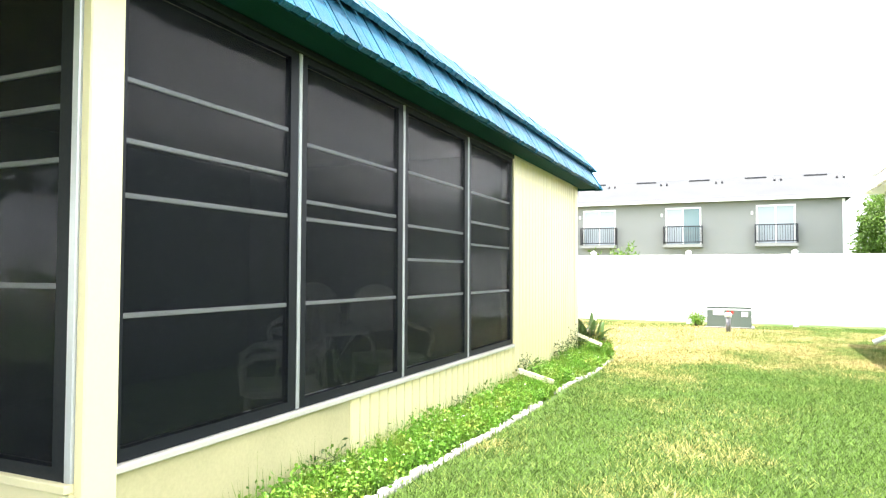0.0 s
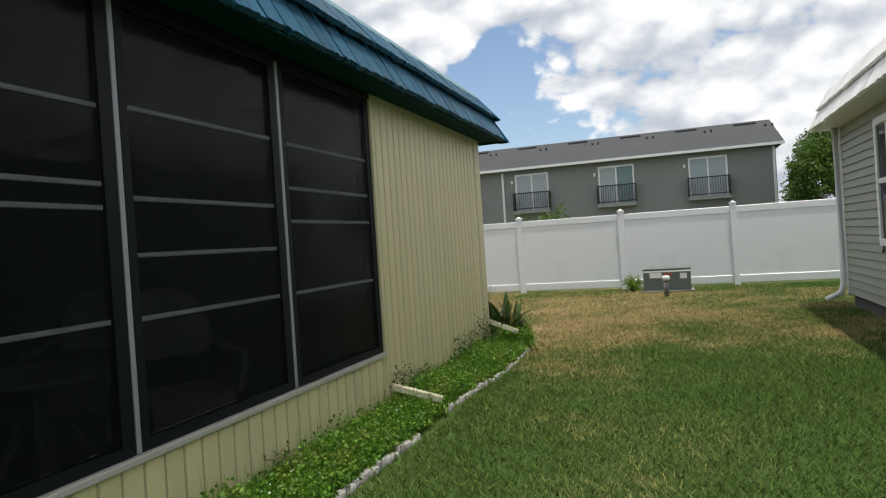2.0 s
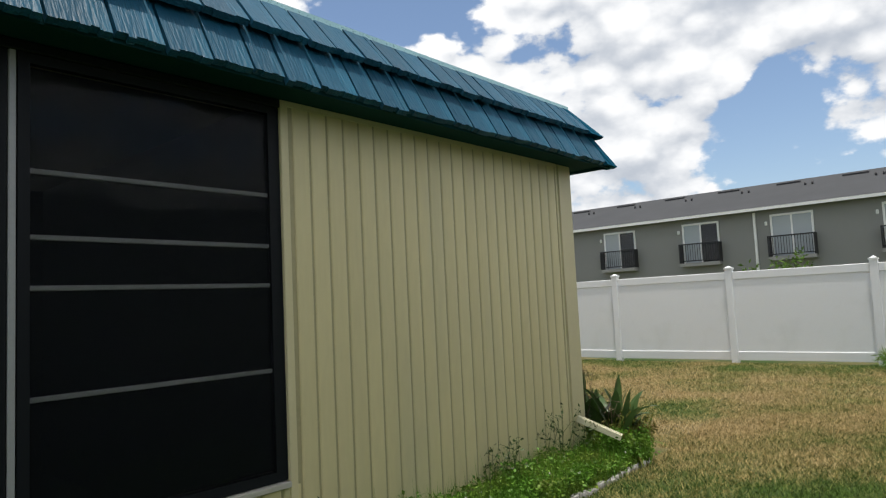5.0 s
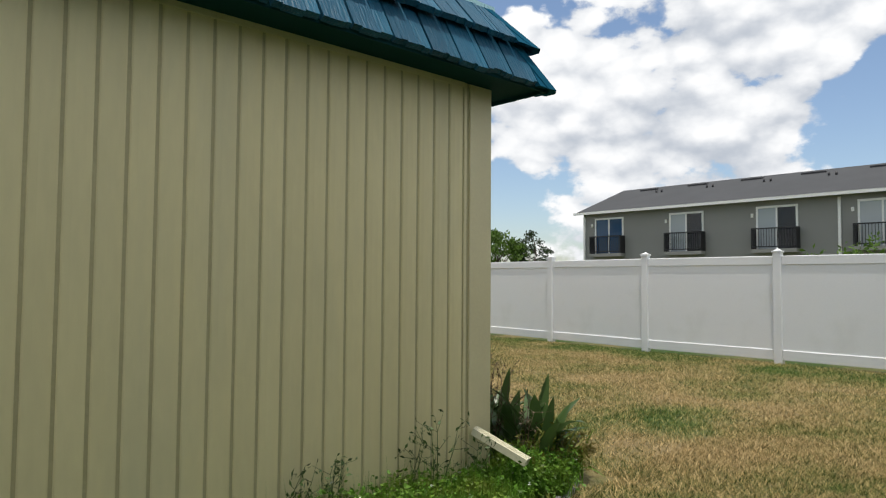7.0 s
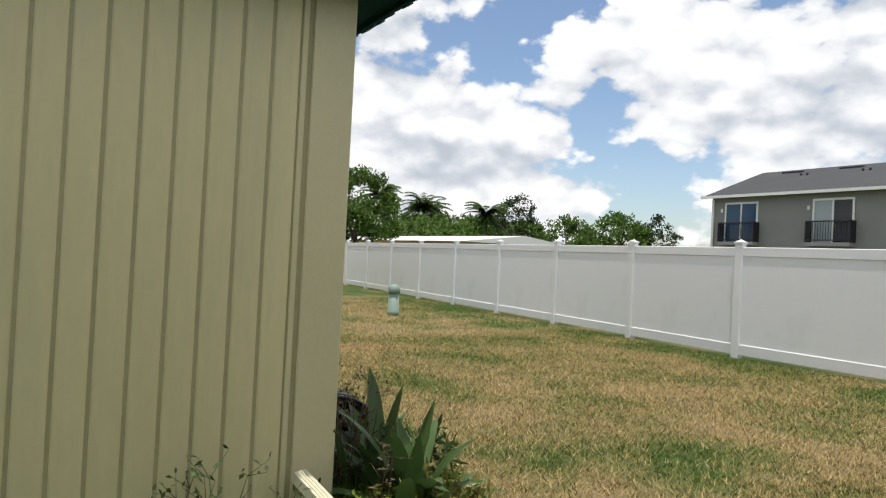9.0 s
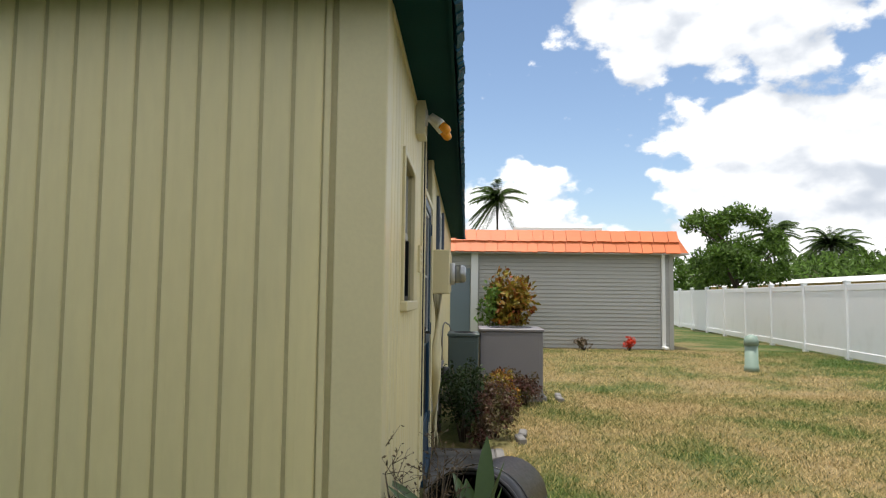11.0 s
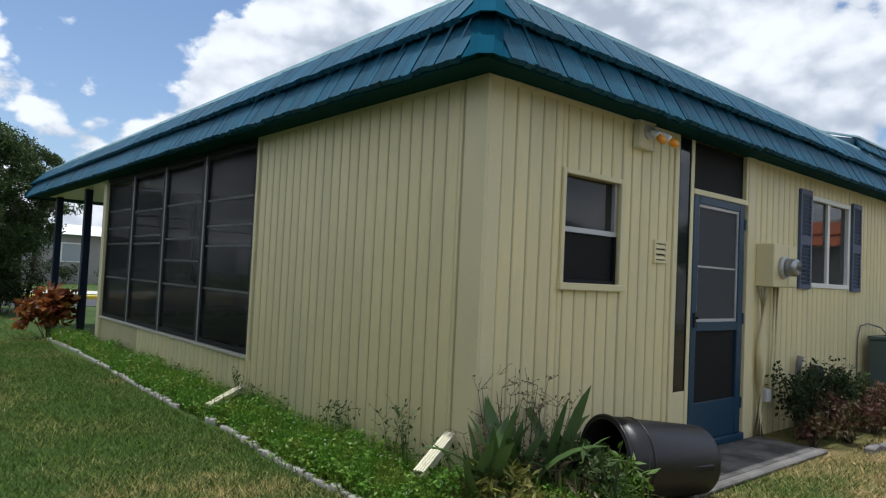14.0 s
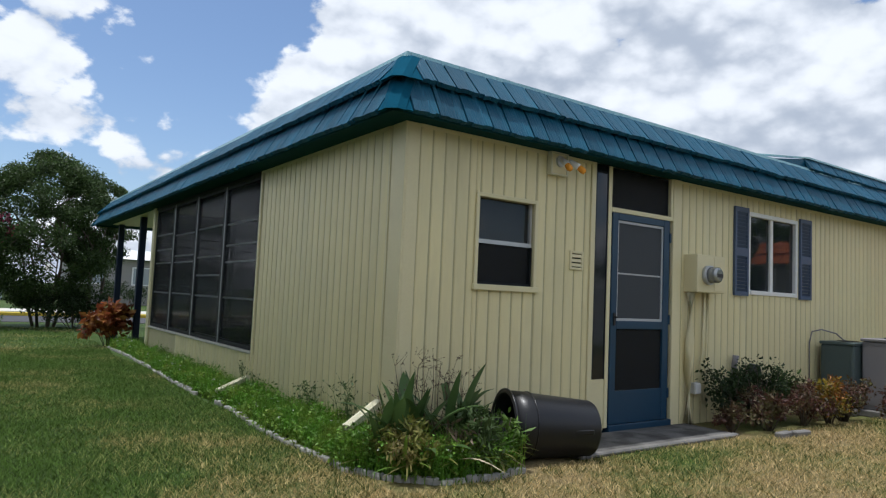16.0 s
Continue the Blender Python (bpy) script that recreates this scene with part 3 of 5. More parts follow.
for lower, upper in COURSES:
    edge = upper[0] - 0.02
    shingle_row(lower, upper, Y_END - edge, YC + edge, Vector((0, 0, 0)), Vector((0, 1, 0)), Vector((1, 0, 0)))
    shingle_row(lower, upper, X_END - edge, edge, Vector((0, YC, 0)), Vector((1, 0, 0)), Vector((0, 1, 0)))


def corner_solid(name, outer, inner, material):
    """A bent plate between an outer and an inner outline, each two rows of points."""
    bm = bmesh.new()
    lo, hi = ([bm.verts.new(p) for p in row] for row in outer)
    loi, hii = ([bm.verts.new(p) for p in row] for row in inner)
    for j in range(len(lo) - 1):
        bm.faces.new((lo[j], lo[j + 1], hi[j + 1], hi[j]))
        bm.faces.new((loi[j], loi[j + 1], lo[j + 1], lo[j]))
        bm.faces.new((hi[j], hi[j + 1], hii[j + 1], hii[j]))
        bm.faces.new((loi[j + 1], loi[j], hii[j], hii[j + 1]))
    bm.faces.new((lo[0], hi[0], hii[0], loi[0])), bm.faces.new((lo[-1], loi[-1], hii[-1], hi[-1]))
    bmesh.ops.recalc_face_normals(bm, faces=bm.faces[:])
    part(name, bm, material, house)


def hip_cap(cx, cy, sx, sy):
    """Mitred last shingles and the bent corner cap of both courses."""
    for (o0, z0), (o1, z1) in COURSES:
        e = o1 - 0.02

        def rows(k0, k1, pts):
            return [[(cx + sx * px, cy + sy * py, z) for px, py in pts(o + k)] for o, z, k in ((o0, z0, k0), (o1, z1, k1))]

        for swap in (False, True):
            turned = lambda o: [(q, p) if swap else (p, q) for p, q in ((o, e + 0.006), (o, max(o - 0.075, e + 0.012)))]
            corner_solid("shingle", rows(0.026, 0.004, turned), rows(-0.012, -0.014, turned), M_ROOFCAP)
        bend = lambda o: [(o - 0.13, o), (o - 0.055, o + 0.004), (o + 0.004, o - 0.055), (o, o - 0.13)]
        lower = rows(0.037, 0.017, bend)
        corner_solid("hip_cap", [[(x, y, z - 0.008) for x, y, z in lower[0]], lower[1]], rows(0.005, -0.01, bend), M_ROOFCAP)


hip_cap(0, YC, 1, 1)
hip_cap(0, Y_END, 1, -1)
hip_cap(X_END, YC, -1, 1)
# raised rear part of the roof, with a hipped end
bm = prism(((-5.1, 3.10), (-6.3, 3.27), (-10.9, 3.27), (X_END + 0.02, 3.10)), YC - 2.5, YC - 0.03, "y")
part("raised_roof", bm, M_ROOF, house)
part("flashing", prism(((-5.05, 3.128), (-6.28, 3.272), (-10.9, 3.272), (-10.9, 3.295), (-6.3, 3.295), (-5.0, 3.14)), YC - 0.05, YC - 0.015, "y"), M_FLASH, house)

shingle_row((0.045, 3.105), (-0.045, 3.268), -10.9, -6.2, Vector((0, YC, 0)), Vector((1, 0, 0)), Vector((0, 1, 0)))
# porch-front posts
for y in (-3.3, -1.0):
    part("post", boxes((-0.27, y - 0.06, 0.0, -0.15, y + 0.06, 2.6), bevel=0.008), M_NAVY, house, "dark navy wooden post")

# ---- back-wall openings ----
yb = YC + 0.012


def hung_window(name, x0, x1, z0, z1, label):
    w = thing(name, label, "window", kind="structure")
    part("trim", boxes((x0 - 0.035, yb, z0 - 0.035, x0, yb + 0.03, z1 + 0.035), (x1, yb, z0 - 0.035, x1 + 0.035, yb + 0.03, z1 + 0.035),
                       (x0, yb, z1, x1, yb + 0.03, z1 + 0.035), bevel=0.004), M_CREAM, w)
    part("sill", boxes((x0 - 0.05, yb, z0 - 0.05, x1 + 0.05, yb + 0.05, z0), bevel=0.005), M_CREAM, w)
    zm = (z0 + z1) / 2 - 0.005
    part("upper_sash", boxes((x0, yb - 0.05, zm - 0.015, x1, yb - 0.012, zm + 0.02), (x0, yb - 0.05, zm + 0.02, x0 + 0.02, yb - 0.015, z1), (x1 - 0.02, yb - 0.05, zm + 0.02, x1, yb - 0.015, z1)), M_ALU, w)
    part("lower_sash", boxes((x0, yb - 0.04, z0, x1, yb - 0.005, z0 + 0.025), (x0, yb - 0.04, z0, x0 + 0.022, yb - 0.005, zm - 0.015), (x1 - 0.022, yb - 0.04, z0, x1, yb - 0.005, zm - 0.015)), M_DARKFRAME, w)
    part("pane", boxes((x0 + 0.02, yb - 0.046, zm + 0.02, x1 - 0.02, yb - 0.042, z1)), M_GLASSTOP, w)
    part("pane", boxes((x0 + 0.022, yb - 0.034, z0 + 0.025, x1 - 0.022, yb - 0.030, zm - 0.015)), M_SCREENGREY, w)
    # pale sheet that stands in for sky reflected in the upper glass
    part("blind", boxes((x0, yb - 0.12, zm, x1, yb - 0.11, z1)), M_SKYBLIND, w)
    return w


M_GLASSTOP = pane_mat("upper_glass", (0.02, 0.022, 0.026), 0.55, 0.03, 0.02)
# grey lightened to imitate the sky's reflection in the upper pane
M_SKYBLIND = mat("sky_reflection_blind", (0.52, 0.53, 0.54), 0.8, var=0.08)
hung_window("window_8", -1.37, -0.745, 1.35, 2.08, "small single-hung window with cream frame and dark screen")

# door, sidelight and transom
door = thing("door_1", "blue-framed screen door, closed, beside a dark sidelight", "door", kind="structure")
dx0, dx1, dz0, dz1 = -3.295, -2.40, 0.085, 2.13
part("door_frame", boxes((dx0, yb - 0.02, dz0, dx0 + 0.095, yb + 0.025, dz1), (dx1 - 0.085, yb - 0.02, dz0, dx1, yb + 0.025, dz1), (dx0 + 0.095, yb - 0.02, dz1 - 0.07, dx1 - 0.085, yb + 0.025, dz1),
                         (dx0 + 0.095, yb - 0.02, 0.995, dx1 - 0.085, yb + 0.025, 1.075), bevel=0.005), M_BLUE, door)
part("kick_plate", boxes((dx0 + 0.095, yb - 0.015, dz0, dx1 - 0.085, yb + 0.018, 0.40), bevel=0.004), M_BLUE, door)
part("screen", boxes((dx0 + 0.095, yb - 0.004, 0.40, dx1 - 0.085, yb, 0.995)), M_SCREENGREY, door, "dark lower screen")
part("screen", boxes((dx0 + 0.11, yb - 0.004, 1.09, dx1 - 0.10, yb, dz1 - 0.085)), M_DOORSCREEN, door)
part("inner_rim", boxes((dx0 + 0.095, yb - 0.01, 1.075, dx0 + 0.115, yb + 0.012, dz1 - 0.07), (dx1 - 0.105, yb - 0.01, 1.075, dx1 - 0.085, yb + 0.012, dz1 - 0.07),
                        (dx0 + 0.115, yb - 0.01, dz1 - 0.095, dx1 - 0.105, yb + 0.012, dz1 - 0.07), (dx0 + 0.115, yb - 0.01, 1.075, dx1 - 0.105, yb + 0.012, 1.10), (dx0 + 0.115, yb - 0.01, 1.53, dx1 - 0.105, yb + 0.006, 1.545)), M_BAR, door, "grey aluminium rim")
part("inner_door", boxes((dx0, yb - 0.11, dz0, dx1, yb - 0.07, dz1)), M_DOORGREY, door, "grey door behind the screen")
bm = boxes((dx1 - 0.06, yb + 0.025, 1.03, dx1 - 0.03, yb + 0.04, 1.15), (dx1 - 0.055, yb + 0.04, 1.10, dx1 - 0.035, yb + 0.07, 1.12), bevel=0.003)
part("door_handle", bm, M_BLACK, door)
for z in (0.3, 1.05, 1.9):
    part("hinge", boxes((dx0 - 0.012, yb + 0.01, z, dx0 + 0.01, yb + 0.034, z + 0.1), bevel=0.002), M_BLUE, door)
part("threshold", boxes((dx0 - 0.04, yb - 0.1, 0.0, dx1 + 0.02, yb + 0.05, 0.082), bevel=0.005), M_BLUE, door)
tr = thing("window_9", "dark screened transom above the door", "window", kind="structure")
part("window_frame", boxes((dx0 - 0.04, yb - 0.02, 2.13, -2.375, yb + 0.035, 2.175), (dx0 - 0.04, yb - 0.02, 2.175, dx0 - 0.005, yb + 0.03, 2.575), bevel=0.003), M_CREAM, tr)
part("pane", boxes((dx0 - 0.005, yb - 0.012, 2.175, -2.375, yb - 0.008, 2.57)), M_SCREENGREY, tr)
sl = thing("window_10", "tall narrow dark sidelight beside the door", "window", kind="structure")
part("pane", boxes((-2.325, yb + 0.018, 0.52, -2.15, yb + 0.022, 2.57)), M_GLASSDARK, sl)
part("window_frame", boxes((-2.325, yb - 0.03, 0.52, -2.312, yb + 0.026, 2.57), (-2.16, yb - 0.03, 0.52, -2.15, yb + 0.026, 2.57)), M_DARKFRAME, sl)

# sliding window with shutters
w2 = thing("window_11", "white sliding window with grid panes", "window", kind="structure")
x0, x1, z0, z1 = -5.93, -4.79, 1.42, 2.40
part("window_frame", boxes((x0, yb - 0.06, z0, x0 + 0.05, yb + 0.02, z1), (x1 - 0.05, yb - 0.06, z0, x1, yb + 0.02, z1), (x0 + 0.05, yb - 0.06, z1 - 0.05, x1 - 0.05, yb + 0.02, z1),
                           (x0 + 0.05, yb - 0.06, z0, x1 - 0.05, yb + 0.03, z0 + 0.05), bevel=0.004), M_WHITEPAINT, w2)
xm = (x0 + x1) / 2 + 0.02
part("meeting_rail", boxes((xm - 0.03, yb - 0.05, z0 + 0.05, xm + 0.03, yb, z1 - 0.05)), M_WHITEPAINT, w2)
part("pane", boxes((xm + 0.03, yb - 0.030, z0 + 0.05, x1 - 0.05, yb - 0.026, z1 - 0.05)), M_GLASS, w2)
part("pane", boxes((x0 + 0.05, yb - 0.026, z0 + 0.05, xm - 0.03, yb - 0.022, z1 - 0.05)), M_GLASS, w2)
for a, b in ((x0 + 0.05, xm - 0.03), (xm + 0.03, x1 - 0.05)):
    part("muntin", boxes((a, yb - 0.044, 1.745, b, yb - 0.038, 1.757), (a, yb - 0.044, 2.075, b, yb - 0.038, 2.087), ((a + b) / 2 - 0.006, yb - 0.043, z0 + 0.05, (a + b) / 2 + 0.006, yb - 0.039, z1 - 0.05)), M_WHITEPAINT, w2)
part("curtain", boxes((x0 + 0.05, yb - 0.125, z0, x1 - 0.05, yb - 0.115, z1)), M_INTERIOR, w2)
for sx0, sx1 in ((-4.765, -4.48), (-6.24, -5.955)):
    sh = thing("shutter", "slate-blue louvred shutter", "shutter", group="shutters", kind="structure")
    part("frame", boxes((sx0, yb + 0.016, 1.40, sx0 + 0.035, yb + 0.045, 2.43), (sx1 - 0.035, yb + 0.016, 1.40, sx1, yb + 0.045, 2.43), (sx0 + 0.035, yb + 0.016, 1.40, sx1 - 0.035, yb + 0.045, 1.45),
                        (sx0 + 0.035, yb + 0.016, 2.38, sx1 - 0.035, yb + 0.045, 2.43), (sx0 + 0.035, yb + 0.016, 1.855, sx1 - 0.035, yb + 0.045, 1.955)), M_SHUTTER, sh)
    for k in range(22):
        z = 1.465 + k * 0.0425
        if 1.87 < z < 1.94:
            continue
        piece("slat", (sx1 - sx0 - 0.07, 0.008, 0.045), M_SHUTTER, sh, ((sx0 + sx1) / 2, yb + 0.03, z), Matrix.Rotation(radians(-35), 4, "X"), 0.002)

# ---- fence ----
FX, SEG = -1.46, 2.44
fence = thing("fence", "white vinyl privacy fence with capped posts", "fence", kind="structure")
cap_bm = bmesh.new()
slab(cap_bm, -0.075, -0.075, 0, 0.075, 0.075, 0.03)
top = [cap_bm.verts.new(p) for p in ((-0.06, -0.06, 0.031), (0.06, -0.06, 0.031), (0.06, 0.06, 0.031), (-0.06, 0.06, 0.031))]
tip = cap_bm.verts.new((0, 0, 0.072))
for i in range(4):
    cap_bm.faces.new((top[i], top[(i + 1) % 4], tip))
cap_me = bpy.data.meshes.new("cap")
cap_bm.to_mesh(cap_me), cap_bm.free()
cap_me.materials.append(M_WHITE)


def fence_at(k):
    """Where post k stands; past the second post on the west the line bends away by some degrees."""
    x = FX + SEG * k
    return Vector((x, 17.72 + 0.085 * max(0.0, -3.9 - x), 0))


for k in range(-14, 10):
    p, q = fence_at(k), fence_at(k + 1)
    mid, turn = (p + q) / 2, Matrix.Rotation(math.atan2(q.y - p.y, q.x - p.x), 4, "Z")
    long = round((q - p).length - 0.127, 3)
    piece("post", (0.127, 0.127, 1.83), M_WHITE, fence, p + Vector((0, 0, 0.915)), turn, 0.006)
    cap = new("cap", cap_me)
    cap.parent, cap.location = fence, p + Vector((0, 0, 1.83))
    piece("top_rail", (long, 0.05, 0.15), M_WHITE, fence, mid + Vector((0, 0, 1.70)), turn, 0.008)
    piece("bottom_rail", (long, 0.06, 0.17), M_WHITE, fence, mid + Vector((0, 0, 0.145)), turn, 0.008)
    piece("panel", (long, 0.022, 1.395), M_WHITE, fence, mid + Vector((0, 0, 0.9275)), turn, 0.003)

# ---- neighbouring house, sage siding ----
NX, NY = 4.66, 13.15
nb = thing("neighbour_house", "sage lap-sided house with pale shingled mansard", "house", kind="structure")
part("wall", boxes((NX + 0.02, 1.5, 0.18, NX + 6, NY - 0.02, 2.745)), M_LAPGREEN, nb)
part("skirt", boxes((NX + 0.06, 1.5, 0.0, NX + 6, NY - 0.06, 0.2)), M_SKIRT, nb, "dark block skirting")
part("corner_trim", boxes((NX - 0.02, NY - 0.09, 0.16, NX + 0.08, NY + 0.02, 2.735), bevel=0.005), M_WHITEPAINT, nb)
part("soffit", boxes((NX - 0.34, 1.2, 2.735, NX + 6.3, NY + 0.30, 2.76)), M_WHITEPAINT, nb, "white soffit")
bm = bmesh.new()
ring0 = [bm.verts.new(p) for p in ((NX - 0.35, 1.2, 2.75), (NX - 0.35, NY + 0.31, 2.75), (NX + 6.3, NY + 0.31, 2.75), (NX + 6.3, 1.2, 2.75))]
ring1 = [bm.verts.new(p) for p in ((NX - 0.06, 1.3, 3.34), (NX - 0.06, NY + 0.02, 3.34), (NX + 6.0, NY + 0.02, 3.34), (NX + 6.0, 1.3, 3.34))]
for k in range(4):
    bm.faces.new((ring0[k], ring0[(k + 1) % 4], ring1[(k + 1) % 4], ring1[k]))
bm.faces.new(ring1)
part("roof_deck", bm, M_WHITEROOF, nb)
for lo, hi in (((0.375, 2.735), (0.22, 3.06)), ((0.275, 3.03), (0.09, 3.345))):
    shingle_row(lo, hi, 5.0, NY + lo[0] - 0.14, Vector((NX, 0, 0)), Vector((0, 1, 0)), Vector((-1, 0, 0)), M_WHITEROOF, nb, "shingle", (0.22, 0.28, 0.34))
for k in range(22):
    z = 0.20 + k * 0.113
    holes = [(10.15, 11.16, 0.95, 2.56)] if z < 2.45 and z > 0.87 else []
    for y0, y1 in (((1.5, 10.13), (11.16, NY - 0.09)) if holes else ((1.5, NY - 0.09),)):
        piece("lap_board", (0.016, round(y1 - y0, 3), 0.125), M_LAPGREEN, nb, (NX + 0.002, (y0 + y1) / 2, z + 0.056), Matrix.Rotation(radians(12), 4, "Y"), 0.003)
w = thing("window_12", "white double-hung window in sage siding", "window", kind="structure")
part("window_frame", boxes((NX - 0.035, 10.13, 0.97, NX + 0.02, 10.22, 2.56), (NX - 0.035, 11.07, 0.97, NX + 0.02, 11.16, 2.56), (NX - 0.035, 10.22, 2.47, NX + 0.02, 11.07, 2.56),
                           (NX - 0.045, 10.22, 0.97, NX + 0.02, 11.07, 1.06), (NX - 0.03, 10.22, 1.74, NX + 0.02, 11.07, 1.81), bevel=0.004), M_WHITEPAINT, w)
part("muntin", boxes((NX - 0.022, 10.66, 1.06, NX - 0.012, 10.69, 2.47)), M_WHITEPAINT, w)
part("pane", boxes((NX - 0.012, 10.22, 1.81, NX - 0.008, 11.07, 2.47)), M_GLASS, w)
part("pane", boxes((NX - 0.008, 10.22, 1.06, NX - 0.004, 11.07, 1.74)), M_GLASS, w)
ds = thing("downspout", "white metal downspout with flared foot", "downspout", kind="structure")
bm = bmesh.new()
tube(bm, [(NX - 0.07, NY - 0.02, 2.74), (NX - 0.07, NY - 0.02, 0.35), (NX - 0.11, NY - 0.02, 0.20), (NX - 0.32, NY - 0.02, 0.10)], [0.045] * 4, 8)
part("pipe", bm, M_WHITEPAINT, ds)

# ---- house with orange roof ----
OX, OY = -16.0, 15.2
oh = thing("orange_roof_house", "grey lap-sided house with orange shingle roof", "house", kind="structure")
part("wall", boxes((OX - 9, 2.0, 0, OX - 0.02, OY - 0.02, 2.62)), M_LAP, oh)
for k in range(24):
    z = 0.02 + k * 0.105
    y0 = 2.0 if k > 20 else 9.95
    piece("lap_board", (0.014, round(OY - 0.1 - y0, 3), 0.118), M_LAP, oh, (OX - 0.006, (y0 + OY - 0.1) / 2, z + 0.055), Matrix.Rotation(radians(-14), 4, "Y"), 0.003)
part("corner_trim", boxes((OX - 0.1, OY - 0.1, 0, OX + 0.02, OY + 0.02, 2.6), bevel=0.005), M_LAP, oh)
part("post", boxes((OX + 0.0, 9.72, 0, OX + 0.10, 9.92, 2.58), bevel=0.01), M_WHITEPAINT, oh, "white door-side post")
part("door", boxes((OX - 0.02, 8.95, 0.05, OX + 0.02, 9.70, 2.15), bevel=0.006), M_DOORGREY, oh, "grey-blue door")
part("soffit", boxes((OX - 9, 1.7, 2.56, OX + 0.35, OY + 0.35, 2.6)), M_LAP, oh)
bm = bmesh.new()
r0 = [bm.verts.new(p) for p in ((OX + 0.33, 1.7, 2.6), (OX + 0.33, OY + 0.33, 2.6), (OX - 9, OY + 0.33, 2.6), (OX - 9, 1.7, 2.6))]
r1 = [bm.verts.new(p) for p in ((OX + 0.03, 1.9, 3.2), (OX + 0.03, OY + 0.03, 3.2), (OX - 9, OY + 0.03, 3.2), (OX - 9, 1.9, 3.2))]
for k in range(4):
    bm.faces.new((r0[k], r0[(k + 1) % 4], r1[(k + 1) % 4], r1[k]))
bm.faces.new(r1)
part("roof_deck", bm, M_ORANGE, oh)
for lo, hi in (((0.37, 2.585), (0.18, 2.91)), ((0.23, 2.885), (0.03, 3.21))):
    shingle_row(lo, hi, 3.0, OY + 0.12, Vector((OX, 0, 0)), Vector((0, 1, 0)), Vector((1, 0, 0)), M_ORANGE, oh, "shingle", (0.28, 0.34, 0.4))
part("roof_coping", boxes((OX - 0.2, 10.9, 3.2, OX + 0.02, 13.3, 3.30), bevel=0.01), M_WHITEPAINT, oh, "white coping on the roof")
ds2 = thing("downspout", "white metal downspout on grey siding", "downspout", kind="structure")
part("pipe", boxes((OX + 0.02, OY - 0.32, 0.05, OX + 0.10, OY - 0.22, 2.58), (OX + 0.02, OY - 0.33, 0.03, OX + 0.35, OY - 0.21, 0.1), bevel=0.01), M_WHITEPAINT, ds2)

# ---- grey townhouse row beyond the fence ----
BY = 40.0
tb = thing("townhouse", "grey stucco townhouse row with shingle roof", "building", kind="structure")
part("wall", boxes((-21.3, BY, 0, 7.2, BY + 10, 5.38)), M_STUCCO, tb)
part("roof", prism(((BY - 0.45, 5.40), (BY + 5, 7.35), (BY + 10.4, 5.40)), -21.7, 7.6, "x"), M_ASPHALT_SH, tb)
part("fascia", boxes((-21.7, BY - 0.52, 5.30, 7.6, BY - 0.44, 5.44)), M_WHITEPAINT, tb, "white gutter")
for x in (-7.3, 7.1, -21.2):
    part("downspout", boxes((x - 0.06, BY - 0.1, 0, x + 0.06, BY - 0.01, 5.25)), M_WHITEPAINT, tb)


def balcony(x, glass_left, glass_right):
    wd, zt, zb = 0.88, 4.97, 2.98
    win = part("window", boxes((x - wd - 0.09, BY - 0.06, zb, x - wd, BY, zt + 0.1), (x + wd, BY - 0.06, zb, x + wd + 0.09, BY, zt + 0.1), (x - wd, BY - 0.06, zt, x + wd, BY, zt + 0.1), (x - 0.04, BY - 0.05, zb, x + 0.04, BY, zt)), M_WHITEPAINT, tb, "white sliding balcony door")
    part("pane", boxes((x - wd, BY - 0.03, zb, x - 0.04, BY - 0.02, zt)), glass_left, win)
    part("pane", boxes((x + 0.04, BY - 0.03, zb, x + wd, BY - 0.02, zt)), glass_right, win)
    bal = part("balcony", boxes((x - 1.05, BY - 0.5, 2.78, x + 1.05, BY, 2.96)), M_STUCCO, tb)
    part("rail", boxes((x - 1.05, BY - 0.5, 3.92, x + 1.05, BY - 0.45, 3.98), (x - 1.05, BY - 0.5, 3.04, x + 1.05, BY - 0.45, 3.09), (x - 1.05, BY - 0.5, 2.96, x - 1.0, BY, 3.98), (x + 1.0, BY - 0.5, 2.96, x + 1.05, BY, 3.98)), M_BLACK, bal)
    for k in range(16):
        xx = x - 0.94 + k * 0.125
        piece("baluster", (0.022, 0.022, 0.85), M_BLACK, bal, (xx, BY - 0.475, 3.5), None, 0.002)
    part("lamp", boxes((x - wd - 0.35, BY - 0.08, 4.55, x - wd - 0.23, BY, 4.75), bevel=0.02), M_WHITEPAINT, tb)


for x, a, b in ((-19.5, M_GLASSBLUE, M_GLASSBLUE), (-14.7, M_GLASSPALE, M_GLASS), (-10.05, M_GLASSPALE, M_GLASS), (-5.6, M_GLASSPALE, M_GLASSPALE), (-0.85, M_GLASSPALE, M_GLASSTEAL), (3.9, M_GLASSPALE, M_GLASSPALE)):
    balcony(x, a, b)
slope = math.atan2(1.95, 5.45)
for k in range(9):
    x = -20.0 + k * 3.2
    part("roof_vent", boxes((x, BY + 4.2, 7.02, x + 1.2, BY + 4.5, 7.16)), M_BLACK, tb)
    for j in (0, 0.35):
        bm = bmesh.new()
        tube(bm, [(x + 1.6 + j, BY + 3.4, 6.72), (x + 1.6 + j, BY + 3.4, 6.92)], [0.06, 0.06], 8)
        part("vent_pipe", bm, M_BLACK, tb)


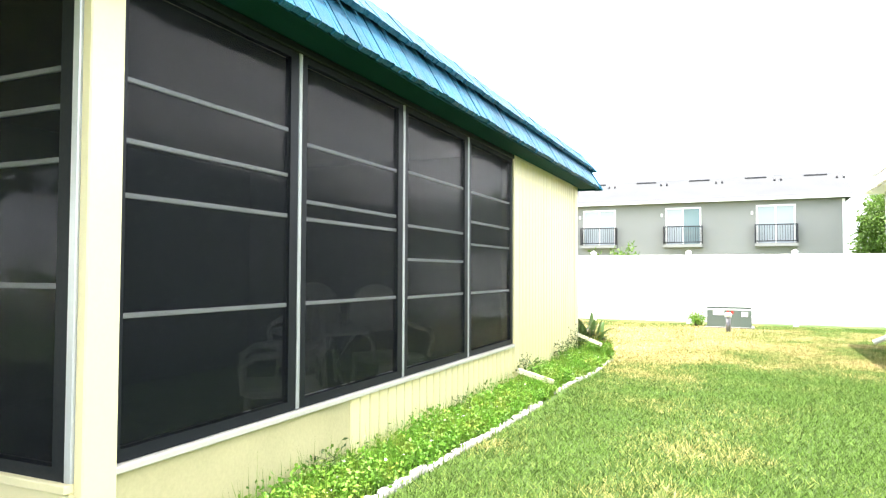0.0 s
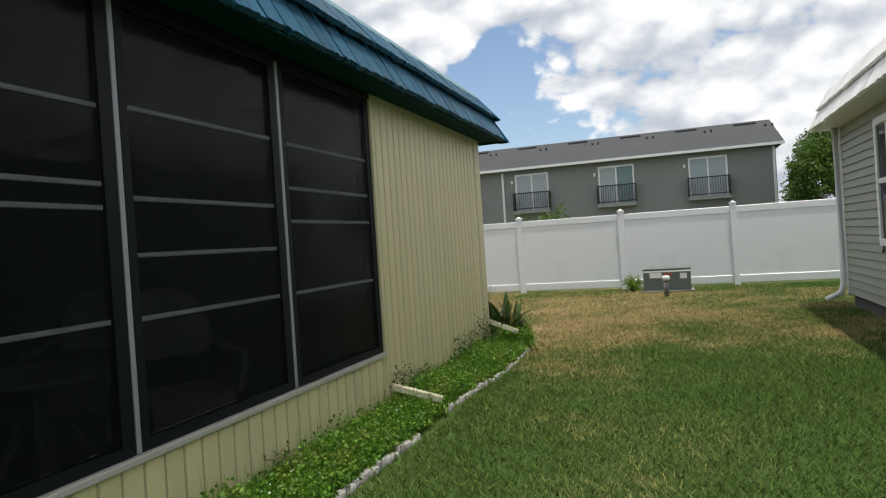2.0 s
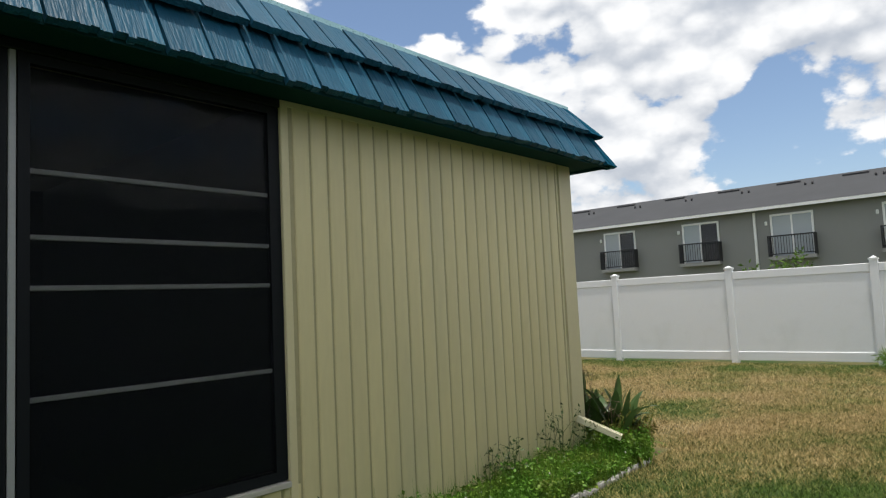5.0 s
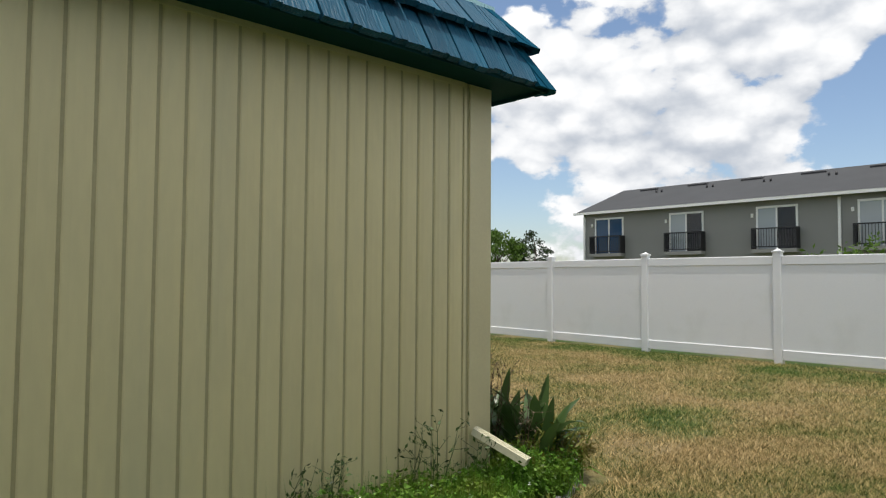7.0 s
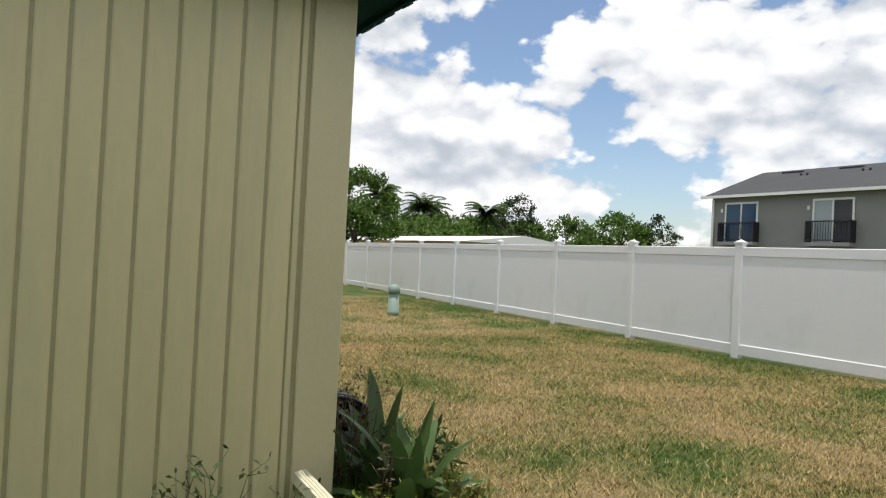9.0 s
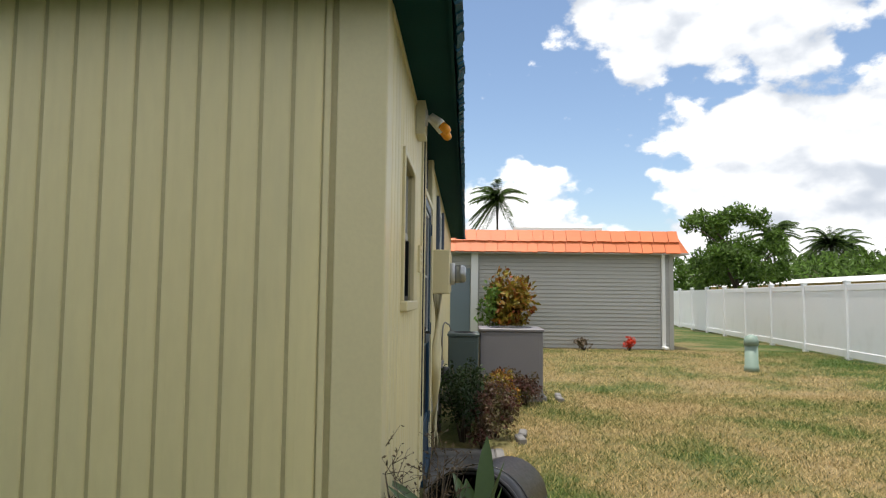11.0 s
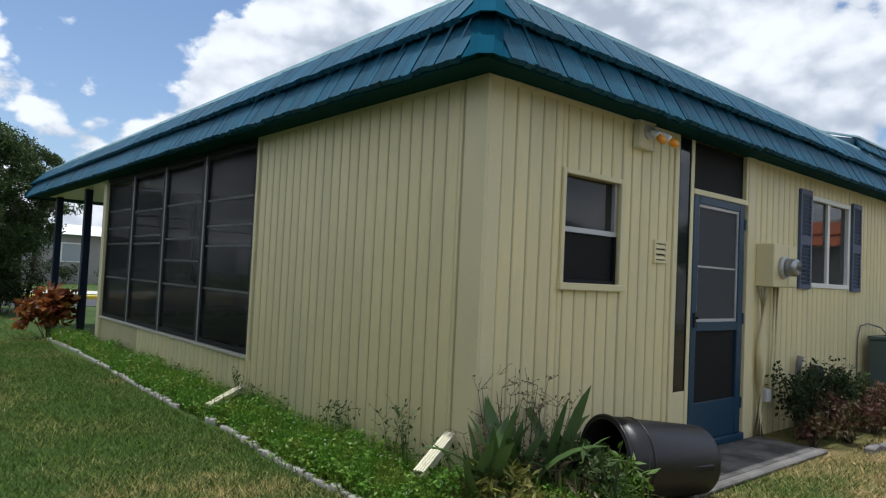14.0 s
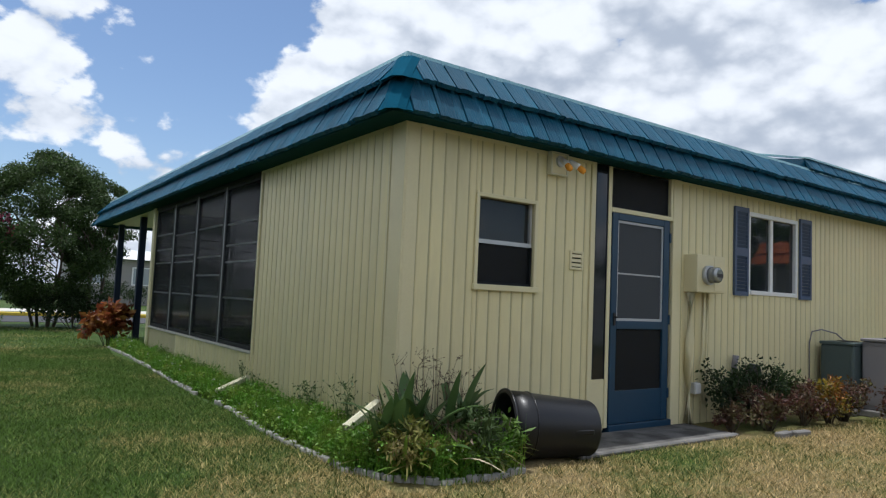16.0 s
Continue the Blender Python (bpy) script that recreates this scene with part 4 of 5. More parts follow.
# ---- vegetation kinds ----
def tree(name, label, x, y, height, spread, leaf_mat, n=5000, size=0.16, seed=1, trunk_r=0.12, low=0.25, blooms=None, stems=1, count=46):
    t = thing(name, label, "tree", (x, y, 0))
    r = random.Random(seed)
    g = np.random.default_rng(seed)
    bm = bmesh.new()
    ends = []
    for s in range(stems):
        bx, by = (r.uniform(-0.25, 0.25), r.uniform(-0.25, 0.25)) if stems > 1 else (0, 0)
        top = Vector((bx * 4, by * 4, height * 0.62))
        pts = [Vector((bx, by, 0)).lerp(top, f) + Vector((r.uniform(-1, 1), r.uniform(-1, 1), 0)) * 0.04 * height * f for f in (0, 0.25, 0.5, 0.75, 1)]
        tube(bm, pts, [trunk_r * (1 - 0.75 * f) / stems ** 0.4 for f in (0, 0.25, 0.5, 0.75, 1)], 7)
        for k in range(max(4, 9 // stems)):
            f = r.uniform(0.35, 1.0)
            base = pts[0].lerp(pts[-1], f)
            a, out = r.uniform(0, 6.28), spread * r.uniform(0.45, 0.95)
            end = base + Vector((math.cos(a) * out, math.sin(a) * out, height * r.uniform(0.08, 0.36)))
            tube(bm, [base, base.lerp(end, 0.5) + Vector((0, 0, 0.1)), end], [trunk_r * 0.4 / stems ** 0.4, trunk_r * 0.22, trunk_r * 0.06], 5)
            ends.append(end)
    part("trunk", bm, M_BARK, t)
    pts = []
    for k in range(count):
        if k < len(ends):
            c = ends[k]
        else:
            d = Vector((r.gauss(0, 1), r.gauss(0, 1), r.gauss(0, 1))).normalized()
            c = Vector((d.x * spread * 0.8, d.y * spread * 0.8, height * (low + 1) / 2 + d.z * height * (1 - low) * 0.42))
        rad = spread * r.uniform(0.16, 0.34) * (46 / count) ** 0.25
        pts.append(blob_points(g, max(20, n // count), c, (rad, rad, rad * 0.75), 0.2))
    pts = np.concatenate(pts)
    pts = pts[(pts[:, 2] > height * low * 0.7) & (pts[:, 2] < height)]
    leaves_mesh("crown", pts, size, leaf_mat, t, seed=seed)
    if blooms:
        leaves_mesh("blossom", np.concatenate([blob_points(g, 90, b, (0.22, 0.22, 0.18), 0.1) for b in blooms]), 0.09, M_PINK, t, seed=seed + 1, aspect=1.2)
    return t


def palm(x, y, height, seed=1, frond=2.2):
    t = thing("palm_tree", "tall palm with drooping feathery fronds", "palm", (x, y, 0), "palms")
    r = random.Random(seed)
    bm = bmesh.new()
    tube(bm, [(0, 0, 0), (0.1, 0.05, height * 0.5), (0.05, 0, height)], [0.2, 0.15, 0.13], 9)
    part("trunk", bm, M_PALMBARK, t)
    vs, ts = [], []
    for k in range(52):
        a, up = r.uniform(0, 6.28), r.uniform(-1.2, 1.6)
        d = Vector((math.cos(a), math.sin(a), 0))
        side = Vector((-d.y, d.x, 0))
        L = frond * r.uniform(0.8, 1.1)
        for j in range(1, 41):
            f = j / 40
            p = d * (L * f * (1 - 0.25 * max(0, up) * (1 - f))) + Vector((0, 0, height + L * (up * f - (0.30 + 0.40 * max(up, 0)) * f * f * 1.05)))
            for s in (-1, 1):
                tip = p + side * s * L * 0.32 * (1 - 0.75 * f) + d * 0.16 + Vector((0, 0, -0.11 * L * (0.4 + r.random() * 0.6)))
                i = len(vs)
                vs += [p + d * 0.045, p - d * 0.045, tip]
                ts.append((i, i + 1, i + 2))
    raw_mesh("crown", np.array([tuple(v) for v in vs]), np.array(ts), M_PALM, t)
    return t


def shrub(name, label, x, y, h, rad, leaf_mat, n=900, size=0.07, seed=1, aspect=2.0, group="", squash=1.0, category="shrub"):
    t = thing(name, label, category, (x, y, 0), group)
    r = random.Random(seed)
    g = np.random.default_rng(seed)
    bm = bmesh.new()
    pts = []
    for k in range(14):
        a, o = r.uniform(0, 6.28), rad * r.uniform(0.1, 0.85)
        e = Vector((math.cos(a) * o, math.sin(a) * o * squash, h * r.uniform(0.5, 0.95)))
        tube(bm, [(e.x * 0.15, e.y * 0.15, 0), (e.x * 0.6, e.y * 0.6, e.z * 0.6), e], [0.008, 0.006, 0.003], 4)
        pts.append(blob_points(g, n // 14, e - Vector((0, 0, 0.14 * h)), (rad * 0.36, rad * 0.36 * squash, h * 0.26), 0.1))
    part("stem", bm, M_BARK, t)
    pts = np.concatenate(pts)
    pts = pts[pts[:, 2] > 0.02]
    leaves_mesh("foliage", pts, size, leaf_mat, t, aspect=aspect, seed=seed)
    return t


def weed(x, y, h, seed, dry=False, z=0.0):
    """A straggling weed: thin forked stems with sparse small leaves."""
    t = thing("weed", "tall dry weed stalks" if dry else "straggly flowering weed against the wall", "weed", (x, y, z), "weeds")
    r = random.Random(seed)
    bm = bmesh.new()
    pts = []
    for k in range(5 if dry else 3):
        a = r.uniform(0, 6.28)
        p = Vector((0, 0, 0))
        line = [p.copy()]
        for j in range(4):
            p = p + Vector((math.cos(a) * 0.05 * h + r.uniform(-0.02, 0.02), math.sin(a) * 0.05 * h + r.uniform(-0.02, 0.02), h * 0.25))
            line.append(p.copy())
            for q in range(3):
                e = p + Vector((r.uniform(-0.09, 0.09), r.uniform(-0.09, 0.09), r.uniform(0.0, 0.10)))
                tube(bm, [p, e], [0.0018, 0.001], 3)
                pts += [e, p.lerp(e, 0.6)]
        tube(bm, line, [0.004, 0.0035, 0.003, 0.0025, 0.0015], 4)
    part("stem", bm, M_WEED if dry else M_WEEDGREEN, t)
    leaves_mesh("foliage", [tuple(q) for q in pts], 0.022 if dry else 0.034, M_WEED if dry else M_WEEDGREEN, t, seed=seed)
    return t


def strap_leaf(bm, base, a, length, lean, width, r):
    """One long pointed leaf with a channel down its middle."""
    d, s = Vector((math.cos(a), math.sin(a), 0)), Vector((-math.sin(a), math.cos(a), 0))
    rows = []
    for j in range(9):
        f = j / 8
        bend = lean * f * f
        p = base + d * (length * (0.18 * f + bend * 0.75)) + Vector((0, 0, length * (f * (1 - 0.35 * lean) - 0.45 * lean * f ** 3)))
        w = width * (0.45 + 1.1 * f) * (1 - f ** 3) + 0.002
        rows.append((bm.verts.new(p - s * w + Vector((0, 0, w * 0.35))), bm.verts.new(p), bm.verts.new(p + s * w + Vector((0, 0, w * 0.35)))))
    for r0, r1 in zip(rows, rows[1:]):
        for k in range(2):
            f = bm.faces.new((r0[k], r0[k + 1], r1[k + 1], r1[k]))
            f.smooth = True


def strap_clump(x, y, n, length, seed, z=0.02, leans=(0.08, 0.2, 0.35, 0.55, 0.85), wide=0.045, m=None):
    t = thing("strap_leaf_plant", "withered straw-coloured hanging leaves" if m is M_DEADLEAF else "clump of arching yellow-green leaves" if m else "clump of upright sword-shaped green leaves", "plant", (x, y, z), "sword-leaved clumps")
    r = random.Random(seed)
    for k in range(n):
        bm = bmesh.new()
        strap_leaf(bm, Vector((r.uniform(-0.07, 0.07), r.uniform(-0.07, 0.07), 0)), r.uniform(0, 6.28), length * r.uniform(0.6, 1.0), r.choice(leans), wide * r.uniform(0.7, 1.25), r)
        part("leaf", bm, m or M_STRAP, t)
    return t


# ---- far surroundings ----
tree("tree", "broad green tree behind the fence", 10.5, 38.0, 6.2, 3.4, M_TREELIGHT, 46000, 0.17, 11, 0.2, 0.04, count=90)
tree("tree", "broad green tree behind the fence", 15.5, 42.0, 6.2, 3.8, M_TREELIGHT, 24000, 0.2, 12, 0.2, 0.08)
tree("tree", "leafy green tree past the end of the fence", -26.5, 21.2, 5.4, 2.0, M_TREELIGHT, 14000, 0.19, 13, 0.16, 0.15)
for n, (x, y, h, s) in enumerate(((-45.5, 42.4, 5.2, 3.0), (-41.4, 47.4, 5.6, 3.2), (-38.3, 50.6, 5.9, 2.8), (-44, 44.5, 5.0, 2.6), (-50, 38, 5.4, 3.4), (-46, 33, 5.2, 3.2), (-55, 30, 5.0, 3.4), (-40, 37, 4.8, 3.0), (-34, 30, 4.3, 2.6), (-48, 27, 5.2, 3.0))):
    tree("tree", "distant rounded green tree", x, y, h, s, M_TREELIGHT, 4500, 0.34, 30 + n, 0.2, 0.1)
tree("tree", "sparse dark tree with drooping top", -44.0, 44.4, 7.4, 1.4, M_DARKLEAF, 1500, 0.24, 50, 0.12, 0.3)
tree("tree", "small dark tree near the townhouses", -35.9, 52.8, 6.0, 1.6, M_DARKLEAF, 1800, 0.24, 51, 0.12, 0.3)
tree("tree", "sparse dark tree behind the fence", -37.9, 39.0, 6.3, 1.6, M_DARKLEAF, 1700, 0.24, 52, 0.12, 0.3)
palm(-37.4, 11.4, 7.2, 2, 1.6)
palm(-38.5, 28.0, 5.3, 3, 1.5)
palm(-37.2, 30.7, 4.7, 4, 1.5)
palm(-41.0, 33.5, 4.9, 5, 1.5)
palm(-33.0, 33.0, 4.2, 6, 1.4)
shrub("bush", "round green bush behind the fence", -1.6, 21.5, 2.35, 1.0, M_TREELIGHT, 2600, 0.12, 60)
far = thing("low_building", "long tan building with a white roof beyond the fence", "building", kind="structure")
part("wall", boxes((-40, 24.5, 0, -22.5, 31, 2.12)), M_TANROOF, far)
part("roof", prism(((24.2, 2.12), (27.8, 2.55), (31.3, 2.12)), -40.3, -22.2, "x"), M_WHITEPAINT, far)

# street side
street = part("road", boxes((-60, -13.6, 0.0, 60, -9.6, 0.012)), M_STREET)
tagged(street, "grey asphalt street", "road", kind="structure")
kerb = part("kerb", boxes((-60, -13.95, 0.0, 60, -13.6, 0.13), bevel=0.02), M_KERB)
tagged(kerb, "yellow-painted kerb beside the street", "kerb", kind="structure")
drive = part("pavement", boxes((-60, -20.4, 0.0, 60, -17.4, 0.016)), M_DRIVE)
tagged(drive, "pale concrete drive across the street", "pavement", kind="structure")
fh = thing("white_roofed_house", "low taupe house with white metal roof", "house", kind="structure")
part("wall", boxes((-16, -36, 0, -2.4, -30.5, 2.75)), M_GREYWALL, fh)
part("roof", prism(((-36.5, 2.75), (-33.2, 3.45), (-30.0, 2.75)), -16.4, -2.0, "x"), M_WHITEPAINT, fh)
for x in (-3.6, -6.2, -9.5):
    win = part("window", boxes((x - 0.55, -30.5, 1.2, x + 0.55, -30.44, 2.3)), M_WHITEPAINT, fh)
    part("pane", boxes((x - 0.47, -30.44, 1.27, x + 0.47, -30.43, 2.23)), M_GLASSPALE, win)
fb = thing("pale_blue_house", "pale blue house across the street", "house", kind="structure")
part("wall", boxes((0.6, -40, 0, 14, -36, 2.4)), M_PALEBLUE, fb)
part("roof", prism(((-40.4, 2.4), (-38, 3.0), (-35.6, 2.4)), 0.2, 14.4, "x"), M_WHITEPAINT, fb)
for n, (x, y, h) in enumerate(((-4.3, -28.6, 1.5), (-5.6, -28.9, 1.3), (-2.9, -29.0, 1.2), (-8.0, -28.8, 1.4))):
    shrub("hedge_bush", "clipped green bush before the far house", x, y, h, 0.9, M_DARKLEAF, 1100, 0.11, 70 + n, group="far bushes")
tree("garden_tree", "many-stemmed dark green tree by the street", 0.85, -7.3, 4.9, 1.85, M_TREE, 66000, 0.078, 80, 0.08, 0.05, stems=5, count=160)
tree("garden_tree", "second dark green tree by the street", -0.30, -7.9, 4.5, 1.15, M_TREE, 26000, 0.078, 81, 0.08, 0.3, stems=3, count=90)
tree("crape_myrtle", "crape myrtle with pink blossom clusters", 2.8, -6.6, 3.3, 1.15, M_TREE, 11000, 0.085, 82, 0.06, 0.42, blooms=((-0.75, 0.2, 2.75), (-1.0, 0.1, 2.45), (-0.72, 0.0, 2.3), (0.1, 0.1, 3.1)), stems=3)
shrub("bush", "low dark bush under the street tree", 0.2, -6.7, 1.2, 0.95, M_DARKLEAF, 7000, 0.07, 84)
shrub("bush", "low bush in a bed near the street", 2.6, -4.4, 0.55, 0.7, M_WEEDGREEN, 1200, 0.06, 85)
shrub("copper_plant", "copper-red leafy shrub beside the porch post", 0.30, -0.95, 0.86, 0.48, M_COPPER, 700, 0.15, 86, 1.5)

# ---- fixtures on the back wall ----
ys = YC + 0.026
meter = thing("electric_meter", "cream meter box with round glass meter", "meter", (-3.8, ys, 0))
part("box", boxes((-0.25, 0.002, 1.40, 0.25, 0.17, 1.80), bevel=0.008), M_CREAM, meter)
part("lid_panel", boxes((-0.24, 0.17, 1.42, -0.05, 0.176, 1.78), bevel=0.002), M_CREAM, meter)
bm = bmesh.new()
tube(bm, [(0.07, 0.17, 1.585), (0.07, 0.215, 1.585)], [0.102, 0.102], 20)
part("ring", bm, M_ALU, meter, "grey metal retaining ring")
bm = bmesh.new()
tube(bm, [(0.07, 0.215, 1.585), (0.07, 0.30, 1.585), (0.07, 0.318, 1.585)], [0.085, 0.082, 0.06], 20)
part("meter_dome", bm, M_METER, meter, "clear glass dome")
part("dial", boxes((0.02, 0.3181, 1.56, 0.12, 0.3195, 1.60)), M_BLACK, meter)
for x, rad, z0 in ((0.20, 0.046, 0.0), (-0.03, 0.014, 0.25), (-0.10, 0.012, 0.2)):
    bm = bmesh.new()
    tube(bm, [(x, 0.06, 1.40), (x, 0.06, 0.9), (x + (0 if rad > 0.02 else 0.012), 0.05, 0.6), (x, 0.05, z0)], [rad] * 4, 8)
    part("conduit", bm, M_CREAM, meter)
outlet = thing("outlet_box", "small grey weatherproof outlet box near the ground", "outlet", (-3.75, ys, 0.38))
part("box", boxes((-0.05, 0, -0.06, 0.05, 0.06, 0.06), bevel=0.006), M_ALU, outlet)
part("cover", boxes((-0.045, 0.06, -0.055, 0.045, 0.072, 0.055), bevel=0.003), M_WHITEPAINT, outlet)
hose = thing("utility_valve", "dark pipe stub and round valve by the wall", "valve", (-4.75, ys + 0.05, 0))
bm = bmesh.new()
tube(bm, [(0.3, 0, 0), (0.3, 0, 0.62), (0.3, 0.02, 0.72)], [0.03, 0.03, 0.035], 8)
part("pipe", bm, M_ACGREY, hose)
bm = bmesh.new()
tube(bm, [(0, 0.0, 0), (0, 0.0, 0.45)], [0.02, 0.02], 8)
tube(bm, [(0, 0.02, 0.52), (0, 0.1, 0.52)], [0.11, 0.10], 14)
part("valve_body", bm, M_BLACK, hose)

vent = thing("wall_vent", "small cream louvred wall vent", "vent", (-1.905, ys, 1.62))
part("frame", boxes((-0.088, 0, -0.088, -0.065, 0.02, 0.088), (0.065, 0, -0.088, 0.088, 0.02, 0.088), (-0.065, 0, 0.065, 0.065, 0.02, 0.088), (-0.065, 0, -0.088, 0.065, 0.02, -0.065), bevel=0.003), M_CREAM, vent)
part("backing", boxes((-0.065, 0.001, -0.065, 0.065, 0.004, 0.065)), M_DARKFRAME, vent)
for k in range(3):
    piece("slat", (0.13, 0.006, 0.036), M_CREAM, vent, (0, 0.013, -0.042 + k * 0.042), Matrix.Rotation(radians(30), 4, "X"), 0.001)

flood = thing("floodlight", "cream twin floodlight with amber bulbs", "lamp", (-1.62, ys, 2.47))
part("plate", boxes((-0.085, 0, -0.085, 0.10, 0.05, 0.095), bevel=0.006), M_CREAM, flood)
part("rim", boxes((-0.10, 0, -0.10, -0.085, 0.058, 0.11), (0.10, 0, -0.10, 0.115, 0.058, 0.11), (-0.085, 0, -0.10, 0.10, 0.058, -0.085), (-0.085, 0, 0.095, 0.10, 0.058, 0.11), bevel=0.003), M_CREAMPLASTIC, flood)
bm = bmesh.new()
tube(bm, [(0, 0.05, 0.03), (0, 0.066, 0.03)], [0.055, 0.05], 14)
part("boss", bm, M_ALU, flood)
for dx in (0.02, -0.16):
    bm = bmesh.new()
    tube(bm, [(0, 0.04, 0.03), (dx * 0.5, 0.09, 0.03)], [0.014, 0.014], 8)
    tube(bm, [(dx * 0.5, 0.085, 0.04), (dx * 0.75, 0.14, -0.005), (dx * 0.82, 0.155, -0.02)], [0.022, 0.030, 0.031], 12)
    holder = part("socket", bm, M_LABEL, flood)
    bm = bmesh.new()
    tube(bm, [(dx * 0.82, 0.155, -0.02), (dx * 0.95, 0.185, -0.05), (dx * 1.0, 0.20, -0.066), (dx * 1.02, 0.204, -0.07)], [0.026, 0.030, 0.022, 0.006], 14)
    part("bulb", bm, M_AMBER, holder, "amber insect-repelling bulb")

# eave shadow put into the slab's colour; paler strip drawn where sun falls
slab_ob = part("door_slab", boxes((-3.55, YC + 0.07, 0.0, -1.35, 9.85, 0.030), bevel=0.008), M_SLAB)
part("front_edge", boxes((-3.55, 9.852, 0.0, -1.35, 9.93, 0.036), bevel=0.012), M_CONCRETE, slab_ob, "paler concrete edge standing for the sunlit strip")
tagged(slab_ob, "weathered concrete slab before the door, darkened for the eave's shadow", "slab", kind="structure")


# ---- air conditioners ----
def ac_unit(x, y, w, d, h, m, label):
    t = thing("air_conditioner", label, "air conditioner", (x, y, 0), "condensers")
    part("pad", boxes((-w / 2 - 0.08, -d / 2 - 0.04, 0, w / 2 + 0.08, d / 2 + 0.04, 0.08), bevel=0.01), M_CONCRETE, t)
    part("cabinet", boxes((-w / 2, -d / 2, 0.08, w / 2, d / 2, h - 0.03), bevel=0.015), m, t)
    part("lid", boxes((-w / 2 - 0.012, -d / 2 - 0.012, h - 0.03, w / 2 + 0.012, d / 2 + 0.012, h + 0.01), bevel=0.008), m, t)
    bm = bmesh.new()
    for k in range(5):
        rr = 0.07 + k * 0.06
        if rr > min(w, d) / 2 - 0.03:
            break
        pts = [(math.cos(a) * rr, math.sin(a) * rr, h + 0.016) for a in (2 * math.pi * j / 24 for j in range(25))]
        tube(bm, pts, [0.004] * 25, 4)
    part("fan_grille", bm, M_BLACK, t)
    part("access_panel", boxes((w / 2, -d / 2 + 0.05, 0.14, w / 2 + 0.004, d / 2 - 0.05, h - 0.09), bevel=0.0015), m, t)
    return t


ac_unit(-6.90, 10.20, 0.80, 0.84, 0.945, M_ACGREY, "grey metal air conditioner cabinet on a pad")
ac_unit(-6.65, 9.56, 0.62, 0.40, 0.88, M_ACGREEN, "dark green air conditioner beside a grey one")
line = thing("refrigerant_line", "thin grey line looping from the wall", "pipe", (-6.2, ys, 0))
bm = bmesh.new()
tube(bm, [(0, 0.02, 0.1), (0, 0.02, 0.85), (-0.05, 0.03, 1.0), (-0.25, 0.05, 1.03), (-0.55, 0.1, 0.98), (-0.7, 0.12, 0.9), (-0.72, 0.2, 0.88)], [0.009] * 7, 6)
part("tube", bm, M_ACGREY, line)

# ---- black bin on its side ----
bin_ = thing("refuse_bin", "black plastic bin lying on its side", "bin", (-0.78, 9.62, 0.285))
axis = Vector((-0.76, 0.26, -0.045))
bm = bmesh.new()
ux = axis.normalized()
q = ux.to_track_quat("Z", "Y")
prof = ((0.0, 0.292), (0.0, 0.272), (0.03, 0.272), (0.03, 0.280), (0.2, 0.276), (0.22, 0.270), (0.78, 0.236), (0.80, 0.225))
inner = ((0.79, 0.21), (0.2, 0.255), (0.0, 0.262))
rings = []
for d, rr in prof + inner:
    rings.append([bm.verts.new(ux * d + q @ Vector((math.cos(a) * rr, math.sin(a) * rr, 0))) for a in (2 * math.pi * k / 36 for k in range(36))])
order = rings[:8]
for r0, r1 in zip(order[1:], order[2:]):
    for k in range(36):
        f = bm.faces.new((r0[k], r0[(k + 1) % 36], r1[(k + 1) % 36], r1[k]))
        f.smooth = True
bm.faces.new(rings[7])
ins = rings[8:]
for r0, r1 in zip(ins, ins[1:]):
    for k in range(36):
        f = bm.faces.new((r0[k], r0[(k + 1) % 36], r1[(k + 1) % 36], r1[k]))
        f.smooth = True
bm.faces.new(ins[0])
for k in range(36):
    bm.faces.new((ins[2][k], ins[2][(k + 1) % 36], rings[1][(k + 1) % 36], rings[1][k]))
for v in rings[0]:
    bm.verts.remove(v)
bmesh.ops.recalc_face_normals(bm, faces=bm.faces[:])
part("barrel", bm, M_BIN, bin_)
bm = bmesh.new()
for d in (0.012, 0.205):
    pts = [ux * d + q @ Vector((math.cos(a) * (0.285 if d < 0.1 else 0.276), math.sin(a) * (0.285 if d < 0.1 else 0.276), 0)) for a in (2 * math.pi * k / 36 for k in range(37))]
    tube(bm, pts, [0.012 if d < 0.1 else 0.006] * 37, 6)
part("rim", bm, M_BIN, bin_, "rolled rim")
part("grip", boxes((0.33, -0.015, -0.02, 0.62, 0.015, 0.02), bevel=0.008), M_BIN, bin_).matrix_basis = Matrix.Translation(q @ Vector((0, 0.0, 0))) @ Matrix.Translation(Vector((-0.02, 0.255, -0.03))) @ Matrix.Rotation(math.atan2(0.26, -0.76), 4, "Z")
bm = bmesh.new()
bmesh.ops.create_circle(bm, cap_ends=True, segments=32, radius=0.27)
bmesh.ops.solidify(bm, geom=bm.faces[:], thickness=0.025)
bin_.scale, bin_.location.z = (0.93, 0.93, 0.93), 0.268
lid = thing("bin_lid", "black plastic bin lid leaning on its bin", "lid", (-0.50, 9.62, 0.20))
disc = part("disc", bm, M_BIN, lid)
disc.matrix_basis = Matrix.Rotation(radians(20), 4, "Z") @ Matrix.Rotation(radians(62), 4, "Y") @ Matrix.Diagonal((0.8, 1, 1, 1))

